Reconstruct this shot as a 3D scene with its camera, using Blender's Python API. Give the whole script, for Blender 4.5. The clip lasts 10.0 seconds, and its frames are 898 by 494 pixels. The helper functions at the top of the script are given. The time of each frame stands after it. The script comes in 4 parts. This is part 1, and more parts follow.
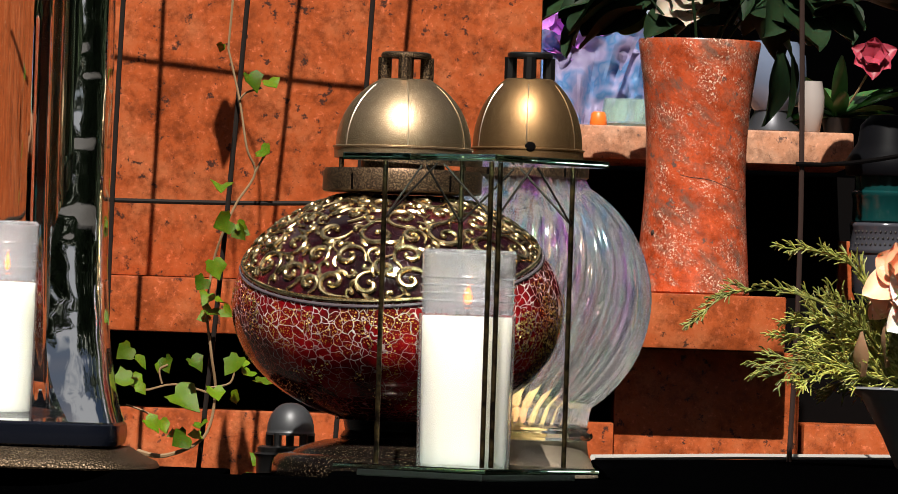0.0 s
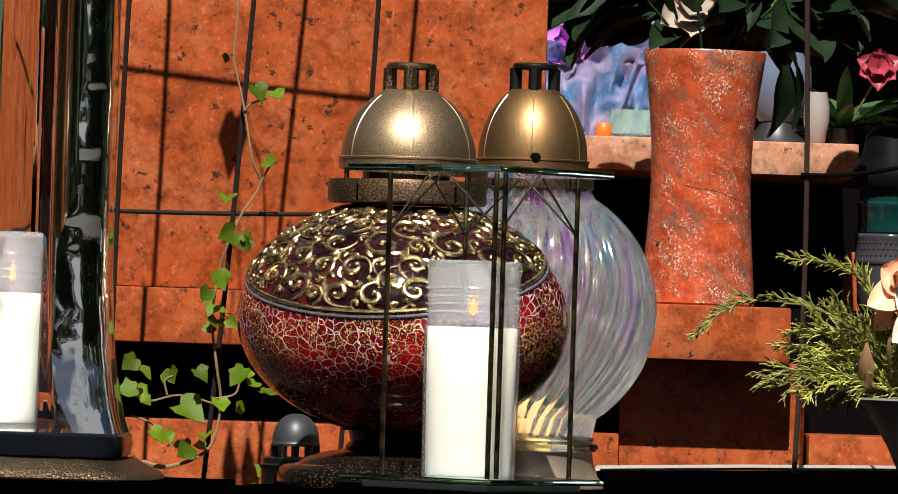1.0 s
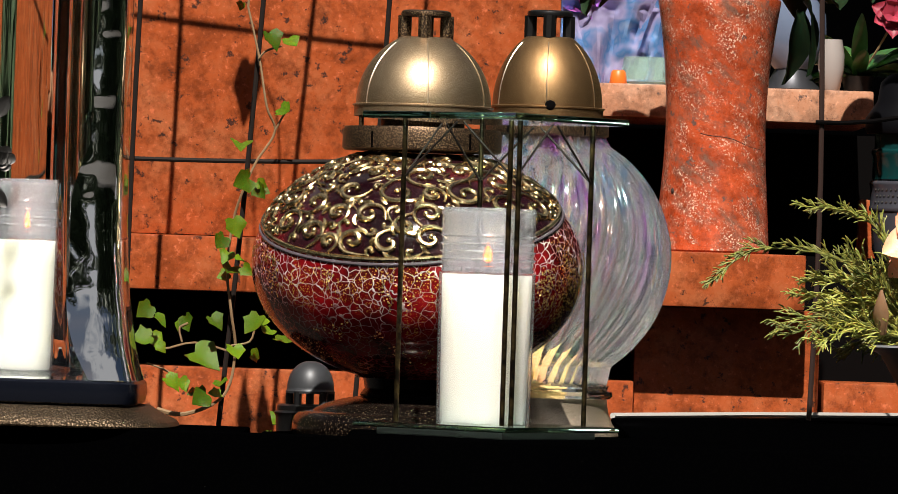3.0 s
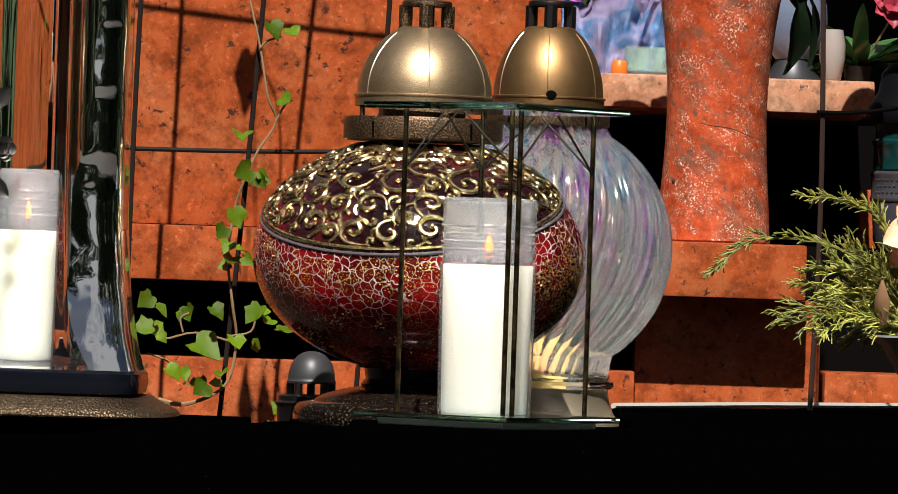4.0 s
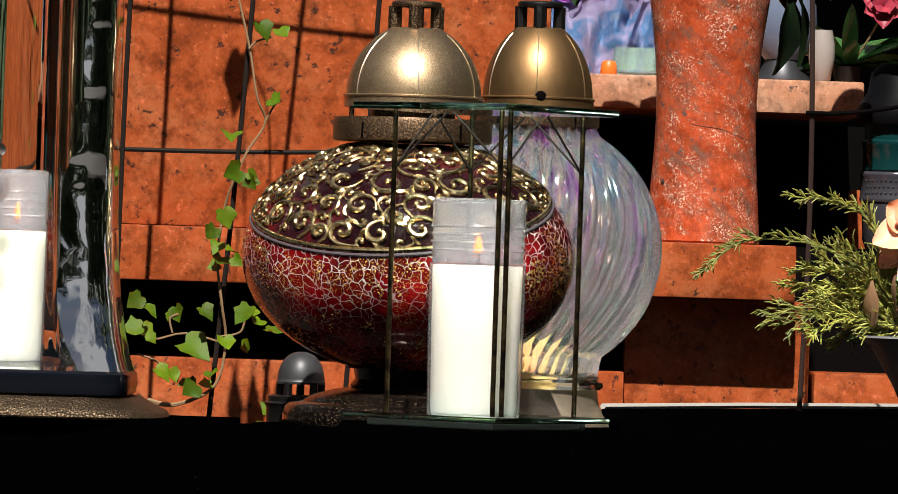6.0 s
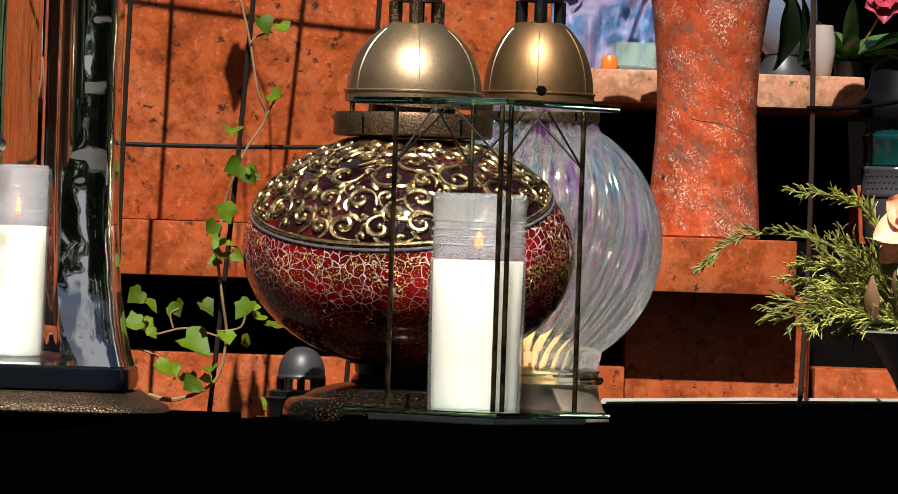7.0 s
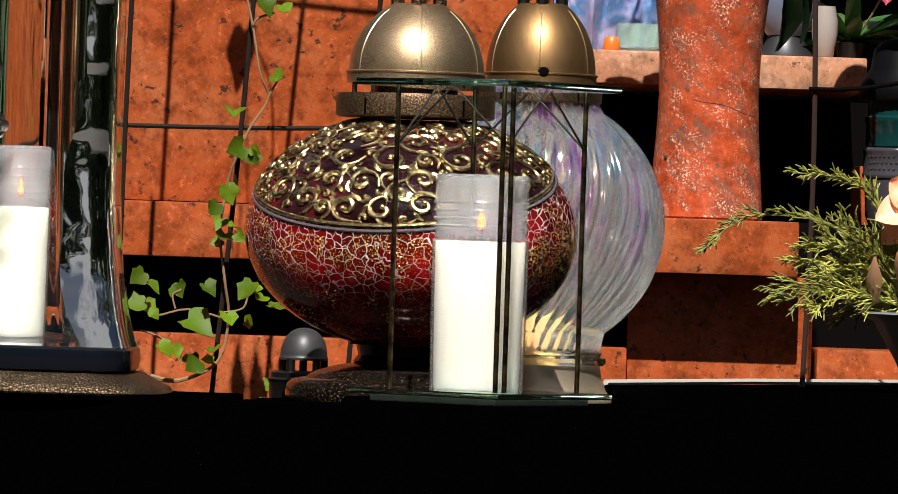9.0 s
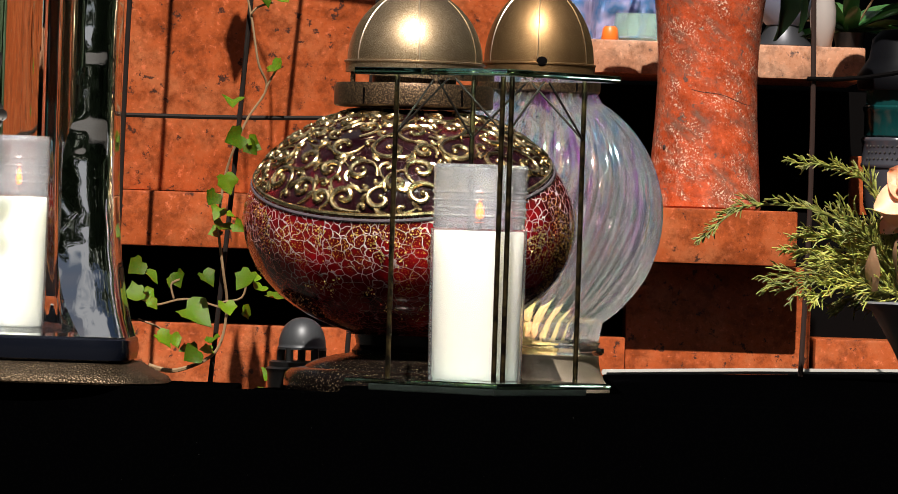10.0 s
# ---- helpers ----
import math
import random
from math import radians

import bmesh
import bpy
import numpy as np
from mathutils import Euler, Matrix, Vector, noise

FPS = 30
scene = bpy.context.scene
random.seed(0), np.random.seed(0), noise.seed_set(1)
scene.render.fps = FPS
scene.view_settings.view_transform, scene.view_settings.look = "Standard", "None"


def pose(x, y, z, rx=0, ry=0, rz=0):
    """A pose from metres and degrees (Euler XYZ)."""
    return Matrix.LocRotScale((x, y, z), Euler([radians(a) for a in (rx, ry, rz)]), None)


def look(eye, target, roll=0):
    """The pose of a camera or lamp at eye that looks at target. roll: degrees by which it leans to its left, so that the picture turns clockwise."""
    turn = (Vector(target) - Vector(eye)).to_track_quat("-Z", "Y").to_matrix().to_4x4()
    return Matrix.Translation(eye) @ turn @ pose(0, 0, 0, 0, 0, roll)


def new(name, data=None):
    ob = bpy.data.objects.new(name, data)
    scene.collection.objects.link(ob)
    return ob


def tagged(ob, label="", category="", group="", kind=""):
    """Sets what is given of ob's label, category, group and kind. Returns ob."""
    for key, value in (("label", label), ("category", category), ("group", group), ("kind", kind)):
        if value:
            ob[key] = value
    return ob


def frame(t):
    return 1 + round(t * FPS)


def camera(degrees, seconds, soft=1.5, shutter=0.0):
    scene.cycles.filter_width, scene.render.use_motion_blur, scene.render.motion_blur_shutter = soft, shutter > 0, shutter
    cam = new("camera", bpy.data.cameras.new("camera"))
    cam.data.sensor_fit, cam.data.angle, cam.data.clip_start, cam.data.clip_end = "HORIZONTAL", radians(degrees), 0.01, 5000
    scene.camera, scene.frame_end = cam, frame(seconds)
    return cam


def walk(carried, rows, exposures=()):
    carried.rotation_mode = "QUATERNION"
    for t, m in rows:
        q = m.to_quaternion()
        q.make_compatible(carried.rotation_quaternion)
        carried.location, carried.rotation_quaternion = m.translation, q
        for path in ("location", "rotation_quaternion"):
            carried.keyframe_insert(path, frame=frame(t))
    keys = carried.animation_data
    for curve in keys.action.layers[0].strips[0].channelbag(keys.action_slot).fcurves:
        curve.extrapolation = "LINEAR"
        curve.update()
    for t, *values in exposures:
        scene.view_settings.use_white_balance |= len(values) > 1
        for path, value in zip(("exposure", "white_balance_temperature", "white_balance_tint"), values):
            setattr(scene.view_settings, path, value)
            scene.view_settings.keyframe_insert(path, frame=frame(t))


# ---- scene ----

# ------------------------------------------------------------------ camera
# A long lens on a standing camera that only turns a little where it stands.
cam = camera(8.154, 10.0, soft=0.85)
EYE = Vector((0, -5.0, 0.124))
BASE = look(EYE, EYE + Vector((0, 1, math.tan(radians(0.677)))), 1.9)
# seconds, turn to the left and upwards (thousandths of a degree)
TURNS = [
    (0.0, 0, 0), (0.5, 18, 49), (1.0, 47, 99), (1.5, 59, 130), (1.8, 62, 130), (1.9, 68, 42), (2.0, 73, -128), (2.1, 86, -222), (2.2, 118, -276), (2.3, 142, -298),
    (2.5, 180, -308), (2.7, 179, -338), (3.8, 189, -447), (4.0, 190, -469), (4.5, 127, -508), (5.0, 83, -461), (5.5, 88, -458), (7.0, 99, -510),
    (7.5, 104, -549), (8.0, 122, -594), (8.5, 105, -641), (9.0, 120, -682), (9.5, 120, -724), (10.0, 105, -776),
]
walk(cam, [(t, BASE @ pose(0, 0, 0, b / 1000, a / 1000, 0)) for t, a, b in TURNS])

# ------------------------------------------------------------------ light
SUN_EL, SUN_AZ = 50.0, -4.5      # behind the camera, slightly to its left
world = bpy.data.worlds.new("world")
scene.world = world
world.use_nodes = True
wn = world.node_tree.nodes
sky = wn.new("ShaderNodeTexSky")
sky.sky_type, sky.sun_disc = "NISHITA", False
sky.sun_elevation, sky.sun_rotation = radians(SUN_EL), radians(180 - SUN_AZ)
wn["Background"].inputs["Strength"].default_value = 0.0115
# broken white clouds all over the sky
cover = wn.new("ShaderNodeTexNoise")
cover.inputs["Scale"].default_value, cover.inputs["Detail"].default_value = 3.2, 6.0
cloud = wn.new("ShaderNodeValToRGB")
cloud.color_ramp.elements[0].position, cloud.color_ramp.elements[1].position = 0.48, 0.56
veil = wn.new("ShaderNodeMix")
veil.data_type = "RGBA"
veil.inputs[7].default_value = (19, 19, 19.3, 1)
for a, b in ((wn.new("ShaderNodeTexCoord").outputs["Generated"], cover.inputs["Vector"]), (cover.outputs["Fac"], cloud.inputs["Fac"]), (cloud.outputs["Color"], veil.inputs[0]),
             (sky.outputs[0], veil.inputs[6]), (veil.outputs[2], wn["Background"].inputs["Color"])):
    world.node_tree.links.new(a, b)
sun = new("sun", bpy.data.lights.new("sun", "SUN"))
sun.data.energy, sun.data.angle, sun.data.color = 5.0, radians(0.53), (1.0, 0.95, 0.87)
sd = Vector((math.sin(radians(SUN_AZ)) * math.cos(radians(SUN_EL)), -math.cos(radians(SUN_AZ)) * math.cos(radians(SUN_EL)), math.sin(radians(SUN_EL))))
sun.matrix_world = look(sd * 20, (0, 0, 0))
scene.view_settings.exposure = 0.5


# ------------------------------------------------------------------ materials
def mat(name, color=(0.5, 0.5, 0.5), rough=0.5, metal=0.0, **extra):
    m = bpy.data.materials.new(name)
    m.use_nodes = True
    b = m.node_tree.nodes["Principled BSDF"]
    b.inputs["Base Color"].default_value = (*color, 1)
    b.inputs["Roughness"].default_value = rough
    b.inputs["Metallic"].default_value = metal
    for key, value in extra.items():
        b.inputs[key.replace("_", " ")].default_value = value
    return m


def node(m, kind, **inputs):
    n = m.node_tree.nodes.new(kind)
    for key, value in inputs.items():
        n.inputs[key.replace("_", " ")].default_value = value
    return n


def link(m, a, b):
    m.node_tree.links.new(a, b)


def bsdf(m):
    return m.node_tree.nodes["Principled BSDF"]


def coords(m):
    return m.node_tree.nodes.new("ShaderNodeTexCoord").outputs["Object"]


def noise_tex(m, scale, detail=4.0, rough=0.6, vec=None):
    n = node(m, "ShaderNodeTexNoise", Scale=scale, Detail=detail, Roughness=rough)
    link(m, vec or coords(m), n.inputs["Vector"])
    return n


def ramp(m, fac, stops):
    r = m.node_tree.nodes.new("ShaderNodeValToRGB")
    e = r.color_ramp.elements
    while len(e) < len(stops):
        e.new(0.5)
    for el, (p, c) in zip(e, stops):
        el.position = p
        el.color = (*c, 1) if len(c) == 3 else c
    link(m, fac, r.inputs["Fac"])
    return r.outputs["Color"]


def mix(m, fac, a, b, mode="MIX"):
    n = m.node_tree.nodes.new("ShaderNodeMix")
    n.data_type, n.blend_type = "RGBA", mode
    for sock, v in ((n.inputs[0], fac), (n.inputs[6], a), (n.inputs[7], b)):
        if isinstance(v, (int, float)):
            sock.default_value = v
        elif isinstance(v, tuple):
            sock.default_value = (*v, 1)
        else:
            link(m, v, sock)
    return n.outputs[2]


def bump(m, height, strength=0.3, distance=0.001):
    b = node(m, "ShaderNodeBump", Strength=strength, Distance=distance)
    link(m, height, b.inputs["Height"])
    link(m, b.outputs[0], bsdf(m).inputs["Normal"])


def granite(name, base, dark, light, scale=55.0, rough=0.3, spread=0.5, streak=1.0):
    m = mat(name, base, rough)
    big = noise_tex(m, scale * 0.22, 5, 0.7)
    if streak != 1.0:
        mp = node(m, "ShaderNodeMapping", Scale=(1, 1, streak), Rotation=(0.0, 0.5, 0.0))
        link(m, coords(m), mp.inputs["Vector"])
        link(m, mp.outputs[0], big.inputs["Vector"])
    c = ramp(m, big.outputs["Fac"], [(0.3, tuple(v * (1 - 0.5 * spread) for v in base)), (0.5, base), (0.72, light)])
    grain = noise_tex(m, scale * 3.2, 3, 0.7)
    c = mix(m, ramp(m, grain.outputs["Fac"], [(0.58, (0, 0, 0)), (0.68, (0.6, 0.6, 0.6))]), c, tuple(min(1, v * 1.7 + 0.03) for v in base))
    mid = noise_tex(m, scale * 0.75, 5, 0.8)
    c = mix(m, ramp(m, mid.outputs["Fac"], [(0.45, (0, 0, 0)), (0.64, (0.8, 0.8, 0.8))]), c, tuple(v * 0.38 for v in base))
    spots = noise_tex(m, scale * 1.3, 4, 0.75)
    c = mix(m, ramp(m, spots.outputs["Fac"], [(0.6, (0, 0, 0)), (0.66, (0.9, 0.9, 0.9))]), c, dark)
    link(m, c, bsdf(m).inputs["Base Color"])
    link(m, ramp(m, grain.outputs["Fac"], [(0.3, (rough * 0.7,) * 3), (0.7, (rough * 1.5,) * 3)]), bsdf(m).inputs["Roughness"])
    bump(m, grain.outputs["Fac"], 0.12, 0.0006)
    return m


RED = granite("red_granite", (0.37, 0.077, 0.022), (0.03, 0.018, 0.015), (0.4, 0.125, 0.05), spread=1.0)
bsdf(RED).inputs["Specular IOR Level"].default_value = 0.12
PINK = granite("pink_granite", (0.5, 0.23, 0.13), (0.08, 0.05, 0.045), (0.56, 0.33, 0.22))
VASE = granite("vase_granite", (0.5, 0.078, 0.024), (0.1, 0.075, 0.065), (0.5, 0.15, 0.075), 62.0, 0.28, 0.7, 1.0)
vb = bsdf(VASE)
old = vb.inputs["Base Color"].links[0].from_socket
vturn = node(VASE, "ShaderNodeMapping", Rotation=(0.0, -0.7, 0.0))
link(VASE, coords(VASE), vturn.inputs["Vector"])
vmap = node(VASE, "ShaderNodeMapping", Scale=(0.9, 1, 2.2))
link(VASE, vturn.outputs[0], vmap.inputs["Vector"])
veil1 = ramp(VASE, noise_tex(VASE, 26, 6, 0.75, vmap.outputs[0]).outputs["Fac"], [(0.48, (0, 0, 0)), (0.64, (0.9, 0.9, 0.9))])
vgrey = mix(VASE, veil1, old, (0.17, 0.085, 0.058))
glint = ramp(VASE, noise_tex(VASE, 480, 3, 0.7).outputs["Fac"], [(0.54, (0, 0, 0)), (0.62, (1, 1, 1))])
where1 = ramp(VASE, noise_tex(VASE, 30, 4, 0.7, vmap.outputs[0]).outputs["Fac"], [(0.46, (0, 0, 0)), (0.6, (1, 1, 1))])
link(VASE, mix(VASE, mix(VASE, 1.0, glint, where1, "MULTIPLY"), vgrey, (0.84, 0.66, 0.52)), vb.inputs["Base Color"])
BLACK = mat("black_granite", (0.0016, 0.0016, 0.0018), 0.4, Specular_IOR_Level=0.0)
kn = noise_tex(BLACK, 420, 2, 0.4)
link(BLACK, ramp(BLACK, kn.outputs["Fac"], [(0.5, (0.0004, 0.0004, 0.0005)), (0.78, (0.0006, 0.0006, 0.0006)), (0.84, (0.02, 0.02, 0.02))]), bsdf(BLACK).inputs["Base Color"])
link(BLACK, ramp(BLACK, noise_tex(BLACK, 9, 4).outputs["Fac"], [(0.3, (0.22,) * 3), (0.7, (0.4,) * 3)]), bsdf(BLACK).inputs["Roughness"])
SOIL = mat("soil", (0.03, 0.022, 0.016), 0.95)
sn = noise_tex(SOIL, 30, 6)
link(SOIL, ramp(SOIL, sn.outputs["Fac"], [(0.3, (0.008, 0.006, 0.004)), (0.7, (0.026, 0.02, 0.014))]), bsdf(SOIL).inputs["Base Color"])
bump(SOIL, sn.outputs["Fac"], 0.8, 0.01)


def speckled(name, base, other, rough=0.32, metal=0.9, scale=900.0, sparse=0.0):
    """Sprayed metal with a fine pale grain."""
    m = mat(name, base, rough, metal)
    g = noise_tex(m, scale, 2, 0.8)
    w = noise_tex(m, 26, 4)
    c = mix(m, ramp(m, w.outputs["Fac"], [(0.4, (0, 0, 0)), (0.65, (0.6, 0.6, 0.6))]), base, tuple(v * 0.6 for v in base))
    c = mix(m, ramp(m, g.outputs["Fac"], [(0.5 + sparse, (0, 0, 0)), (0.62 + sparse, (0.8, 0.8, 0.8))]), c, other)
    link(m, c, bsdf(m).inputs["Base Color"])
    link(m, ramp(m, g.outputs["Fac"], [(0.35, (rough * 0.8,) * 3), (0.7, (min(1, rough * 1.7),) * 3)]), bsdf(m).inputs["Roughness"])
    bump(m, g.outputs["Fac"], 0.16, 0.0003)
    return m


BRONZE = speckled("bronze_metal", (0.42, 0.275, 0.15), (0.9, 0.72, 0.49), 0.32, 0.96, 1500.0)
OLDBRONZE = speckled("dark_bronze_metal", (0.045, 0.027, 0.018), (0.38, 0.25, 0.14), 0.38)
COPPER = speckled("brown_bronze_metal", (0.27, 0.145, 0.06), (0.6, 0.39, 0.19), 0.36, 0.96, 1500.0)
SATIN = speckled("satin_bronze", (0.62, 0.5, 0.36), (0.72, 0.6, 0.45), 0.3, 0.8, 1400.0)
# paler than the domes that the seams run over
SEAM = mat("pale_seam_metal", (0.9, 0.78, 0.6), 0.3, 1.0)
GAP_BLACK = mat("gap_black", (0.006, 0.006, 0.006), 0.6, Specular_IOR_Level=0.1)
DARKBASE = speckled("dark_base_metal", (0.012, 0.008, 0.007), (0.7, 0.5, 0.3), 0.16, 0.6, 620.0, 0.1)
HAMMER = speckled("hammered_bronze", (0.07, 0.047, 0.03), (0.22, 0.155, 0.09), 0.36, 0.9, 1000.0)
hb = node(HAMMER, "ShaderNodeTexVoronoi", Scale=450.0)
link(HAMMER, coords(HAMMER), hb.inputs["Vector"])
bump(HAMMER, hb.outputs["Distance"], 0.7, 0.0014)
BLACKMETAL = mat("black_metal", (0.006, 0.0055, 0.0055), 0.38, 0.2)
BRASS = mat("dull_brass_rod", (0.2, 0.15, 0.06), 0.3, 0.9)
bn = noise_tex(BRASS, 90, 4)
link(BRASS, ramp(BRASS, bn.outputs["Fac"], [(0.4, (0.014, 0.01, 0.007)), (0.72, (0.15, 0.105, 0.042))]), bsdf(BRASS).inputs["Base Color"])
GOLD = mat("scroll_gold", (0.62, 0.47, 0.2), 0.26, 1.0)
gn = noise_tex(GOLD, 120, 3)
link(GOLD, ramp(GOLD, gn.outputs["Fac"], [(0.34, (0.3, 0.2, 0.085)), (0.56, (0.93, 0.72, 0.4))]), bsdf(GOLD).inputs["Base Color"])
IRON = mat("dark_wire", (0.016, 0.011, 0.009), 0.75, 0.2, Specular_IOR_Level=0.2)
GLASS = mat("clear_glass", (0.93, 0.97, 0.95), 0.02, 0.0, Transmission_Weight=1.0, IOR=1.48)
GREENGLASS = mat("plate_glass", (0.3, 0.66, 0.5), 0.03, 0.0, Transmission_Weight=1.0, IOR=1.5)
WAX = mat("candle_wax", (0.7, 0.67, 0.58), 0.45, 0.0, Subsurface_Weight=1.0, Subsurface_Scale=0.05, Subsurface_Radius=(1.0, 1.0, 0.9))
PLASTIC = mat("frosted_plastic", (0.76, 0.77, 0.81), 0.2, 0.0, Transmission_Weight=0.92, IOR=1.24)
CUP = mat("thin_milky_plastic", (0.88, 0.89, 0.9), 0.2, 0.0, Transmission_Weight=0.94, IOR=1.02)
FLAME = mat("flame", (0.5, 0.1, 0.01), 0.6)
bsdf(FLAME).inputs["Emission Color"].default_value = (1.0, 0.16, 0.015, 1)
bsdf(FLAME).inputs["Emission Strength"].default_value = 2.6
PEARL = mat("iridescent_glass", (0.95, 0.95, 0.99), 0.04, 0.0, Transmission_Weight=0.955, IOR=1.45, Thin_Film_Thickness=520.0, Thin_Film_IOR=2.1)
pf = node(PEARL, "ShaderNodeMapRange", From_Min=0.3, From_Max=0.7, To_Min=330.0, To_Max=760.0)
link(PEARL, pf.outputs[0], bsdf(PEARL).inputs["Thin Film Thickness"])
pm = node(PEARL, "ShaderNodeMapping", Scale=(1, 1, 0.035))
link(PEARL, coords(PEARL), pm.inputs["Vector"])
streak = noise_tex(PEARL, 62, 2, 0.5, pm.outputs[0]).outputs["Fac"]
link(PEARL, noise_tex(PEARL, 24, 2, 0.5, pm.outputs[0]).outputs["Fac"], pf.inputs["Value"])
# the film's coloured sheen put into the base colour as upright streaks
link(PEARL, ramp(PEARL, streak, [(0.31, (0.45, 1.0, 0.85)), (0.38, (0.5, 0.75, 1.0)), (0.45, (0.93, 0.95, 1.0)), (0.55, (1.0, 0.99, 0.97)), (0.61, (0.78, 0.66, 1.0)), (0.68, (0.85, 0.36, 1.0))]), bsdf(PEARL).inputs["Base Color"])
tint = bsdf(PEARL).inputs["Base Color"].links[0].from_socket
upward = node(PEARL, "ShaderNodeSeparateXYZ")
link(PEARL, coords(PEARL), upward.inputs[0])
# the painted sheen fades out towards the globe's bottom
film = node(PEARL, "ShaderNodeMapRange", From_Min=0.07, From_Max=0.2, To_Min=0.0, To_Max=1.0)
link(PEARL, upward.outputs["Z"], film.inputs["Value"])
link(PEARL, mix(PEARL, film.outputs[0], (0.98, 0.97, 0.95), tint), bsdf(PEARL).inputs["Base Color"])
patchy = ramp(PEARL, streak, [(0.3, (0.5,) * 3), (0.47, (0.16,) * 3), (0.55, (0.16,) * 3), (0.7, (0.5,) * 3)])
link(PEARL, mix(PEARL, film.outputs[0], (0.04, 0.04, 0.04), patchy), bsdf(PEARL).inputs["Metallic"])
PEARL_CORE = mat("cream_candle_glow", (0.85, 0.62, 0.25), 0.6)
# near black: deep shade of gap, niche, slots and hole put into the colour
SHADE = mat("shade_black", (0.004, 0.0035, 0.0035), 0.9, Specular_IOR_Level=0.0)


def leaf_mat(name, dark, light, rough=0.4, scale=60.0, through_light=0.25):
    m = mat(name, light, rough, 0.0)
    n = noise_tex(m, scale, 4)
    info = m.node_tree.nodes.new("ShaderNodeObjectInfo")
    c = ramp(m, n.outputs["Fac"], [(0.3, dark), (0.65, light)])
    c = mix(m, info.outputs["Random"], mix(m, 0.5, c, dark), mix(m, 0.5, c, tuple(v * 1.5 for v in light)))
    link(m, c, bsdf(m).inputs["Base Color"])
    bsdf(m).inputs["Transmission Weight"].default_value = 0.0
    bsdf(m).inputs["Subsurface Weight"].default_value = through_light
    bsdf(m).inputs["Subsurface Scale"].default_value = 0.004
    bump(m, n.outputs["Fac"], 0.3, 0.001)
    return m


IVY = leaf_mat("ivy_leaf", (0.014, 0.045, 0.002), (0.1, 0.17, 0.005), 0.42)
bsdf(IVY).inputs["Specular IOR Level"].default_value = 0.2
JUNIPER = leaf_mat("juniper_green", (0.03, 0.045, 0.008), (0.4, 0.4, 0.08), 0.5, 140.0, 0.1)
DARKLEAF = leaf_mat("dark_leaf", (0.006, 0.013, 0.006), (0.013, 0.03, 0.01), 0.55)
bsdf(DARKLEAF).inputs["Specular IOR Level"].default_value = 0.15
SPIKY = leaf_mat("spiky_leaf", (0.015, 0.05, 0.015), (0.05, 0.13, 0.03), 0.3)
LIMELEAF = leaf_mat("lime_leaf", (0.1, 0.11, 0.01), (0.22, 0.22, 0.03), 0.4)
TREES = leaf_mat("tree_line_green", (0.006, 0.011, 0.004), (0.03, 0.05, 0.015), 0.8, 2.0, 0.0)
PURPLE = leaf_mat("purple_petal", (0.3, 0.05, 0.38), (0.62, 0.26, 0.72), 0.4, 40.0, 0.3)
FILM = mat("blue_cellophane", (0.55, 0.62, 0.88), 0.2, 0.0, Transmission_Weight=0.3, IOR=1.2)
link(FILM, ramp(FILM, noise_tex(FILM, 20, 3).outputs["Fac"], [(0.3, (0.36, 0.3, 0.5)), (0.45, (0.55, 0.5, 0.72)), (0.55, (0.16, 0.36, 0.66)), (0.68, (0.66, 0.7, 0.8))]), bsdf(FILM).inputs["Base Color"])
PEACH = leaf_mat("peach_petal", (0.75, 0.3, 0.14), (0.85, 0.5, 0.33), 0.5, 30.0, 0.3)
CREAM = leaf_mat("cream_petal", (0.7, 0.6, 0.5), (0.85, 0.78, 0.7), 0.5, 30.0, 0.3)
ROSE = leaf_mat("pink_petal", (0.2, 0.015, 0.03), (0.36, 0.04, 0.07), 0.5, 30.0, 0.2)
ORANGE = mat("orange_plastic", (0.8, 0.17, 0.02), 0.4)
GREY = mat("grey_plastic", (0.16, 0.16, 0.17), 0.45)
WHITE = mat("white_glaze", (0.33, 0.29, 0.27), 0.3)
SILVER = mat("old_silver", (0.1, 0.095, 0.09), 0.5, 1.0)
TEAL = mat("teal_glass", (0.004, 0.035, 0.035), 0.15)
SMOKE = mat("smoky_embossed_glass", (0.045, 0.045, 0.055), 0.15)
STEM = mat("ivy_stem", (0.23, 0.14, 0.068), 0.7)


# ------------------------------------------------------------------ mesh helpers
def part(name, bm, material, parent=None, label="", smooth=True, crease=38.0):
    """Links a bmesh as one mesh object under a thing or a part."""
    me = bpy.data.meshes.new(name)
    bm.normal_update()
    bm.to_mesh(me)
    bm.free()
    me.materials.append(material)
    if smooth:
        for p in me.polygons:
            p.use_smooth = True
        me.set_sharp_from_angle(angle=radians(crease))
    ob = new(name, me)
    if parent is not None:
        ob.parent = parent
    if label:
        ob["label"] = label
    return ob


def thing(name, at, label, category, group="", turn=0.0, lean=0.0):
    e = new(name)
    e.empty_display_size = 0.02
    e.matrix_basis = pose(*at, 0, lean, turn)
    return tagged(e, label, category, group)


